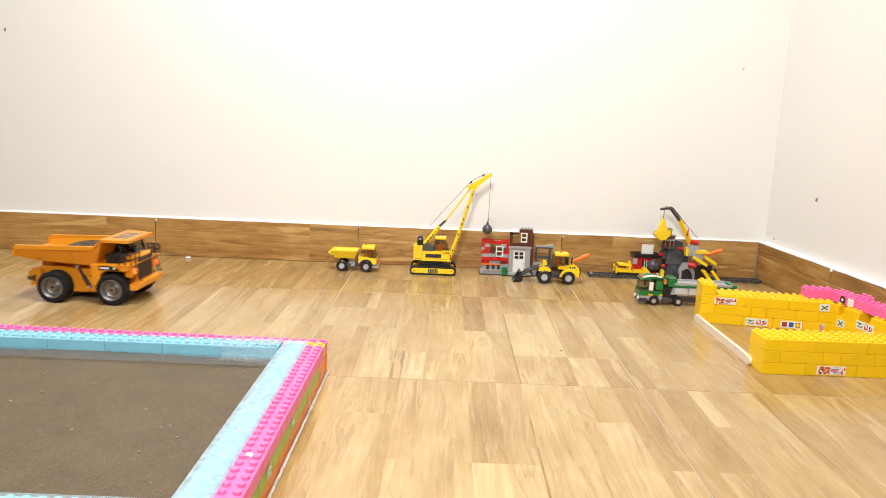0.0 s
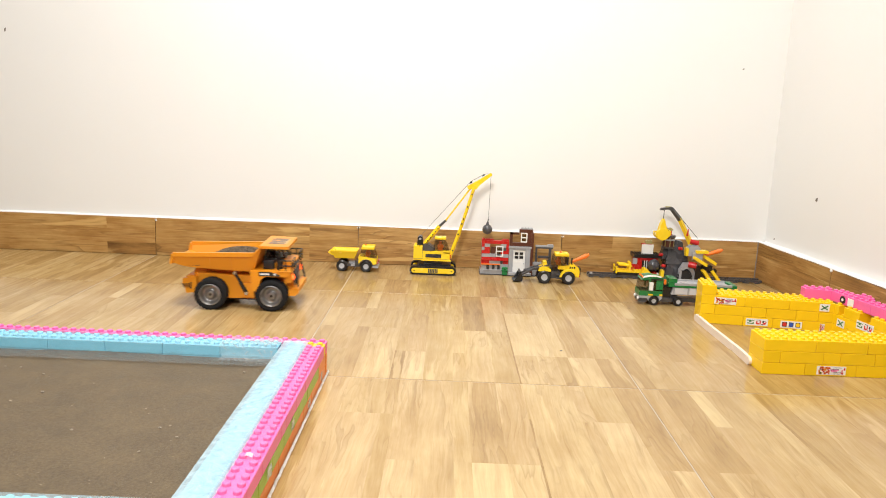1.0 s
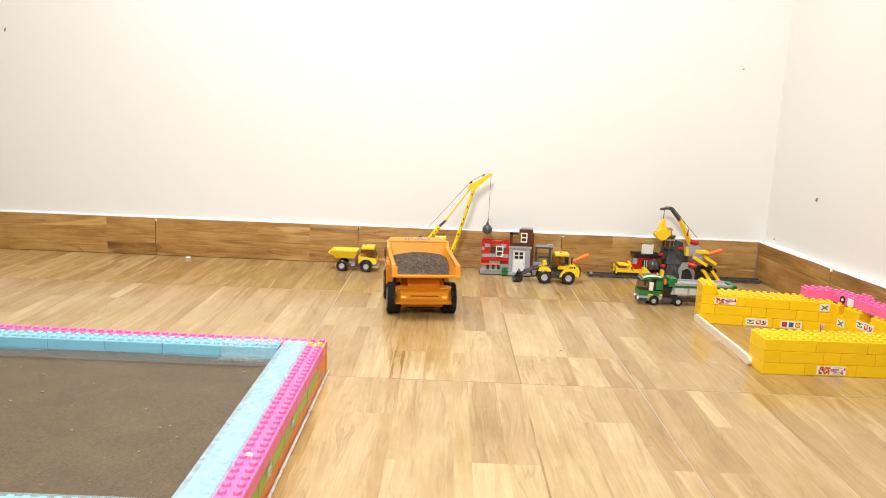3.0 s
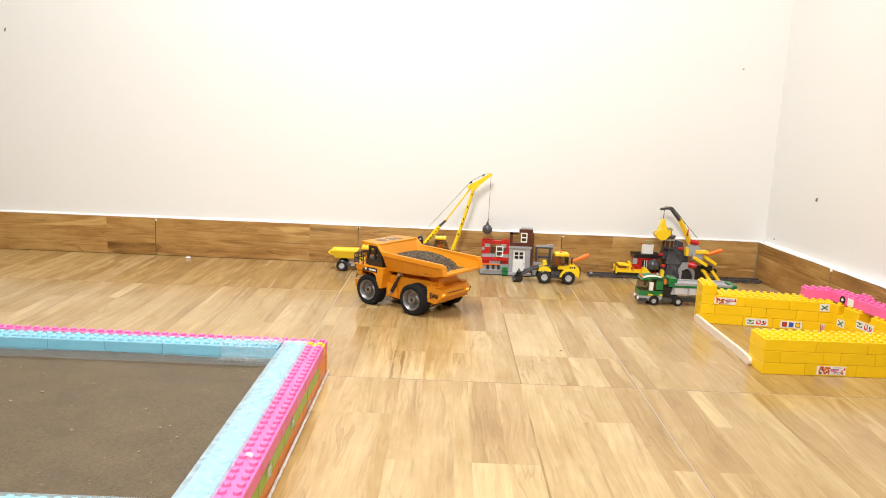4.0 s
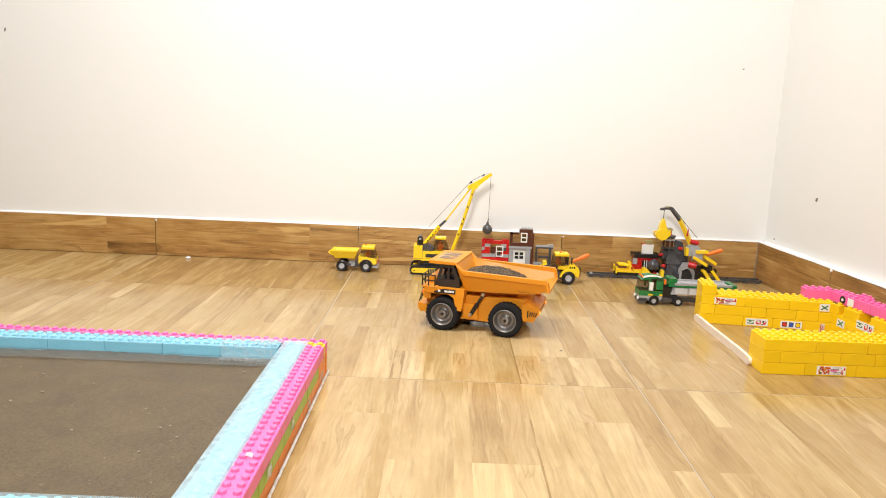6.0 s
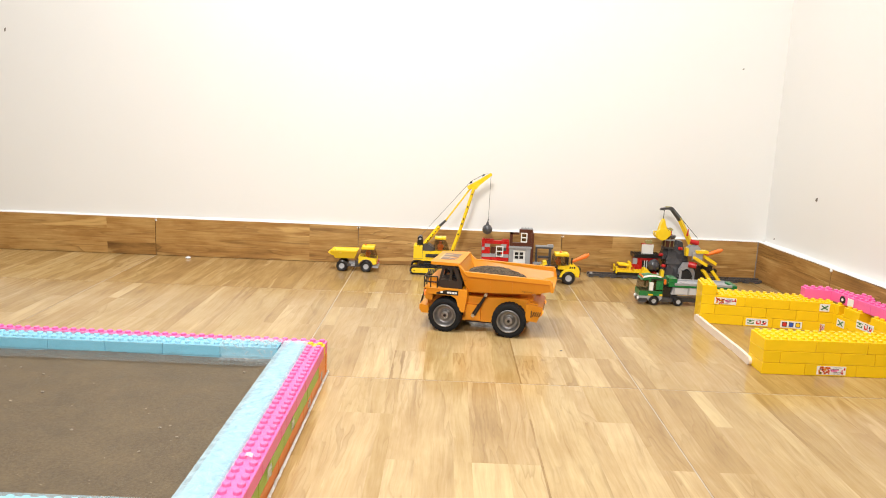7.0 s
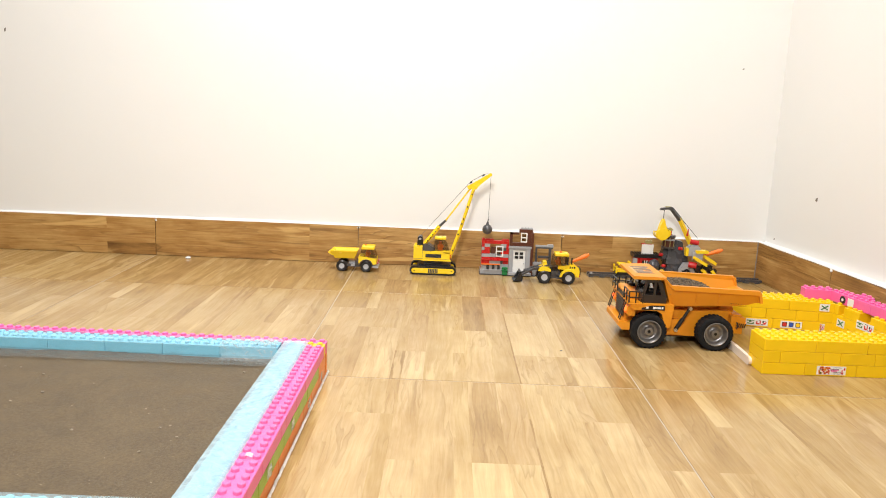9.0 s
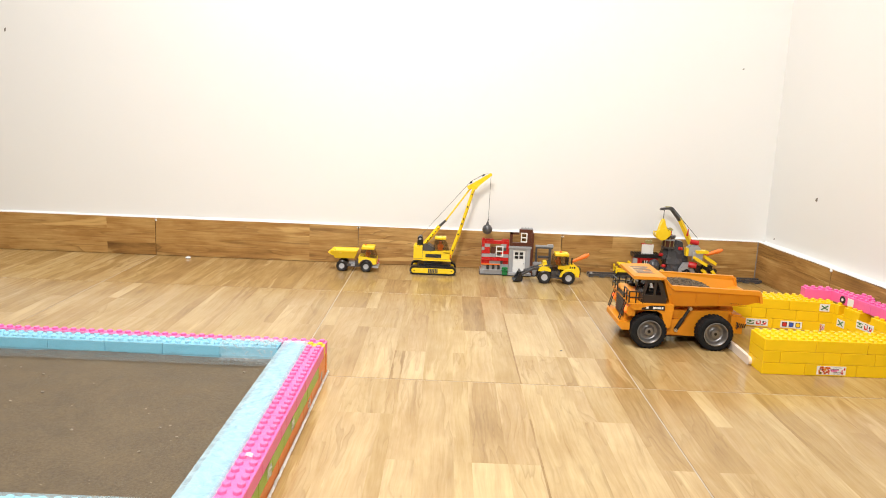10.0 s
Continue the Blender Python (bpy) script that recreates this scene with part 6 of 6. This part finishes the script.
    prism(bm, [(0.062, 0.2045), (0.064, 0.2105), (0.094, 0.2155), (0.101, 0.2085), (0.093, 0.2035), (0.084, 0.2075)], 0.004, 0.016)
    part("boom_head", bm, L_DGREY, boom)
    bricks("boom_lamp", L_TAN, boom, [(0.076, 0.092, 0.007, 0.013, 0.2135, 0.2160)], False)
    bm = bmesh.new()
    rod(bm, (0.100, 0.010, 0.2080), (0.176, 0.010, 0.1280), 0.0008, 6)
    rod(bm, (0.074, 0.010, 0.2060), (0.074, 0.010, 0.1780), 0.0010, 6)
    part("cord", bm, L_BLACK, m)
    bm = bmesh.new()
    rod(bm, (0.142, 0.0, 0.136), (0.144, 0.0, 0.156), 0.0030, 8, 0.0012)
    disc(bm, (0.166, 0.006, 0.1170), (1, -0.2, -0.15), 0.0068, 0.024, 14)
    disc(bm, (0.160, -0.016, 0.0560), (1, -0.4, -0.1), 0.0088, 0.022, 14)
    part("red_cylinder", bm, L_RED, m)
    # hanging clam bucket
    bm = bmesh.new()
    disc(bm, (0.0735, 0.010, 0.1770), (0, 1, 0), 0.0040, 0.010, 12)
    prism(bm, [(0.0700, 0.1770), (0.0770, 0.1770), (0.0800, 0.1640), (0.0900, 0.1420), (0.0760, 0.1340), (0.0600, 0.1390), (0.0660, 0.1640)], 0.000, 0.020)
    soft(bm, 0.0010, 1)
    clam = part("clam_bucket", bm, L_YEL, m, "yellow plastic clam bucket")
    bm = bmesh.new()
    disc(bm, (0.0715, -0.0078, 0.1385), (0, 1, 0), 0.0172, 0.0020, 24)
    disc(bm, (0.0715, -0.0090, 0.1385), (0, 1, 0), 0.0050, 0.0016, 12)
    soft(bm, 0.0005, 1)
    part("jaw_face", bm, L_YEL, clam)
    for x0, z0, a0, a1, r in ((0.0690, 0.1390, 165, 375, 0.0170), (0.0820, 0.1420, 180, 400, 0.0125)):
        bm = bmesh.new()
        arc = [radians(a0 + (a1 - a0) * k / 12) for k in range(13)]
        prism(bm, [(x0 + r * math.cos(a), z0 + r * math.sin(a)) for a in arc] + [(x0 + r * 0.86 * math.cos(a), z0 + r * 0.86 * math.sin(a)) for a in arc[::-1]], -0.007, 0.027)
        for y0 in (-0.0055, 0.0235):
            prism(bm, [(x0 + r * 0.95 * math.cos(a), z0 + r * 0.95 * math.sin(a)) for a in arc], y0, y0 + 0.002)
        part("clam_jaw", bm, L_YEL, clam)
    # engine block and chutes
    bricks("engine_block", L_GREY, m, [(0.146, 0.180, -0.010, 0.014, 0.0800, 0.1040), (0.150, 0.176, -0.008, 0.012, 0.1040, 0.1090)], True)
    bricks("engine_pod", L_GREY, m, [(0.158, 0.186, -0.016, -0.010, 0.0700, 0.0920)], False)
    bricks("visor", L_YEL, m, [(0.166, 0.200, -0.020, 0.004, 0.0900, 0.0975), (0.140, 0.147, -0.012, 0.004, 0.080, 0.102)], False)
    for (x0, z0), (x1, z1), y in (((0.160, 0.0760), (0.196, 0.0560), -0.024), ((0.192, 0.0780), (0.226, 0.0580), -0.010), ((0.186, 0.0420), (0.210, 0.0110), -0.026), ((0.214, 0.0400), (0.238, 0.0100), -0.014)):
        bm = bmesh.new()
        d = Vector((x1 - x0, 0, z1 - z0))
        a = math.degrees(math.atan2(-d.z, d.x))
        turned_box(bm, pose((x0 + x1) / 2, y, (z0 + z1) / 2, 0, a, 0), d.length, 0.016, 0.0042)
        for s in (-1, 1):
            turned_box(bm, pose((x0 + x1) / 2, y + s * 0.0072, (z0 + z1) / 2 + 0.003, 0, a, 0), d.length, 0.0022, 0.0080)
        part("chute", bm, L_YEL, m, "yellow plastic chute")
    bricks("chute_mount", L_BLACK, m, [(0.190, 0.216, -0.018, -0.002, 0.0420, 0.0560), (0.172, 0.200, -0.010, 0.008, 0.010, 0.050), (0.208, 0.230, -0.016, 0.0, 0.034, 0.044)], True)
    bricks("chute_leg", L_DGREY, m, [(0.176, 0.232, -0.006, 0.006, 0.0, 0.012)], True)
    orange_cone(m, (0.196, 0.006, 0.0800), (0.248, 0.006, 0.0985))


def toy_lorry():
    t = thing("toy_tipper_lorry", "green and grey brick-built lorry standing behind the yellow wall", "toy lorry", pose(0.1435, -0.363, 0))
    W2 = 0.045
    bricks("chassis", L_DGREY, t, [(0.004, 0.220, 0.010, W2 - 0.010, 0.009, 0.0190), (0.0, 0.020, 0.002, W2 - 0.002, 0.008, 0.0180), (0.050, 0.080, 0.003, W2 - 0.003, 0.010, 0.020)], False)
    for x in (0.0375, 0.0985, 0.166, 0.190):
        for y, o in ((0.004, -1), (W2 - 0.004, 1)):
            toy_wheel(t, x, y, 0.0112, 0.009, o)
    bm = bmesh.new()
    arch = [(0.0375 + 0.0135 * math.cos(a), 0.0115 + 0.0135 * math.sin(a)) for a in [radians(180 - 18 * k) for k in range(11)]]
    prism(bm, [(0.0, 0.0180)] + [(0.020, 0.0180)] + arch + [(0.0570, 0.0180), (0.0570, 0.0240), (0.0, 0.0240)], 0.0, W2)
    part("wheel_arch", bm, L_GREY, t)
    bricks("cab_base", L_GRN, t, [(0.0, 0.057, 0.0, W2, 0.0240, 0.0365), (0.040, 0.057, 0.0, W2, 0.0400, 0.0640)], False)
    bricks("cab_trim", L_YEL, t, [(0.022, 0.034, -0.0008, 0.0, 0.0250, 0.0290), (0.050, 0.0574, -0.0008, 0.0, 0.0250, 0.0290)], False)
    bm = bmesh.new()
    prism(bm, [(0.0005, 0.0365), (0.006, 0.0640), (0.040, 0.0640), (0.040, 0.0365)], 0.001, W2 - 0.001)
    part("windscreen", bm, L_GLASS, t, "brown smoked windscreen")
    bricks("door_post", L_GRN, t, [(0.022, 0.0260, -0.0004, 0.004, 0.0365, 0.0640), (0.022, 0.0260, W2 - 0.004, W2, 0.0400, 0.0640)], False)
    bricks("mirror", L_WHITE, t, [(0.021, 0.0305, -0.010, -0.006, 0.0400, 0.0600)], False)
    bm = bmesh.new()
    prism(bm, [(0.003, 0.0640), (0.010, 0.0700), (0.028, 0.0735), (0.057, 0.0690), (0.057, 0.0640)], 0.0, W2)
    soft(bm, 0.0012, 1)
    part("roof", bm, L_GRN, t, "green sloped cab roof")
    bm = bmesh.new()
    for y in (0.007, 0.022, 0.037):
        disc(bm, (0.0085, y, 0.0690), (-1, 0, 0.6), 0.0026, 0.006, 10)
    part("roof_lamp", bm, L_ORG, t)
    bm = bmesh.new()
    prism(bm, [(0.006, 0.0688), (0.012, 0.0722), (0.024, 0.0746), (0.040, 0.0744), (0.052, 0.0722), (0.052, 0.0702), (0.040, 0.0726), (0.024, 0.0727), (0.012, 0.0702)], -0.001, 0.010)
    part("roof_shield", bm, L_WHITE, t, "curved white roof shield")
    bricks("roof_stripe", L_BLACK, t, [(0.026, 0.056, -0.0008, 0.004, 0.0640, 0.0675)], False)
    bm = bmesh.new()
    for y in (0.007, 0.038):
        disc(bm, (-0.0008, y, 0.0160), (1, 0, 0), 0.0040, 0.004, 12)
    part("headlight", bm, L_WHITE, t)
    bricks("tool_box", L_ORG, t, [(0.060, 0.065, 0.002, 0.008, 0.054, 0.066)], False)
    bricks("hitch", L_BLACK, t, [(0.059, 0.080, 0.006, W2 - 0.006, 0.0190, 0.0460)], True)
    # tipping body
    bm = bmesh.new()
    prism(bm, [(0.078, 0.0300), (0.084, 0.0560), (0.222, 0.0560), (0.232, 0.0300)], -0.002, W2 + 0.002)
    body = part("tipper_body", bm, L_GREY, t)
    bricks("body_rim", L_GREY, body, [(0.084, 0.226, -0.005, 0.002, 0.0540, 0.0590), (0.084, 0.226, W2 - 0.002, W2 + 0.005, 0.0540, 0.0590)], False)
    bricks("green_stripe", L_GRN, body, [(0.082, 0.226, -0.0056, -0.002, 0.0495, 0.0538), (0.226, 0.238, -0.005, W2 + 0.005, 0.0500, 0.0585), (0.070, 0.084, -0.004, W2 + 0.004, 0.0500, 0.0600), (0.072, 0.092, 0.002, W2 - 0.002, 0.0530, 0.0690)], False)
    bricks("side_panel", L_RIM, body, [(0.086 + k * 0.036, 0.117 + k * 0.036, -0.0048, -0.002, 0.0320, 0.0475) for k in range(4)], False)


toy_tipper()
toy_crane()
toy_house()
toy_loader()
toy_mine()
toy_lorry()


# ---- motion ----
def motions():
    # the truck: seconds, x, y, heading in degrees
    way = [(0, -1.142, -0.487, -2), (0.5, -0.967, -0.487, 0), (1.0, -0.795, -0.487, 2.5), (1.5, -0.620, -0.486, 5), (2.0, -0.451, -0.480, 9), (2.2, -0.408, -0.471, 15),
           (2.4, -0.394, -0.465, 31), (2.5, -0.391, -0.463, 41), (2.6, -0.393, -0.456, 51), (2.7, -0.395, -0.452, 62), (3.0, -0.402, -0.449, 98), (3.3, -0.412, -0.448, 134),
           (3.6, -0.423, -0.450, 164), (3.8, -0.427, -0.453, 161), (3.9, -0.425, -0.449, 153), (4.0, -0.421, -0.442, 143), (4.2, -0.407, -0.439, 131), (4.4, -0.385, -0.468, 134),
           (4.6, -0.348, -0.504, 137), (4.8, -0.299, -0.547, 139.5), (5.0, -0.273, -0.578, 148), (5.2, -0.260, -0.588, 160), (5.5, -0.259, -0.591, 163), (6.5, -0.260, -0.594, 168),
           (7.0, -0.258, -0.597, 169), (7.2, -0.226, -0.601, 169), (7.5, -0.135, -0.612, 170), (8.0, 0.040, -0.623, 171), (8.2, 0.098, -0.628, 173), (8.35, 0.120, -0.630, 174.5),
           (8.75, 0.121, -0.631, 175), (9.0, 0.141, -0.642, 180), (10.0, 0.141, -0.642, 180)]
    walk(TRUCK, [(t, pose(x, y, 0, 0, 0, a)) for t, x, y, a in way])
    ts = [r[0] for r in way]
    steps = [k / 10 for k in range(101)]
    xs, ys, hs = (np.interp(steps, ts, [r[i] for r in way]) for i in (1, 2, 3))
    for w, (wx, wy) in zip(WHEELS, ((0.067, 0.0625), (0.067, -0.0625), (-0.067, 0.0625), (-0.067, -0.0625))):
        roll, rows = 0.0, []
        side = 1 if wy > 0 else -1
        for k, t in enumerate(steps):
            if k:
                h = radians((hs[k] + hs[k - 1]) / 2)
                ahead = (xs[k] - xs[k - 1]) * math.cos(h) + (ys[k] - ys[k - 1]) * math.sin(h) - radians(hs[k] - hs[k - 1]) * wy
                roll += side * math.degrees(ahead) / R_W
            rows.append((t, pose(wx, wy, R_W, 0, 0, 0 if wy > 0 else 180) @ pose(0, 0, 0, 0, roll, 0)))
        walk(w, rows)


motions()
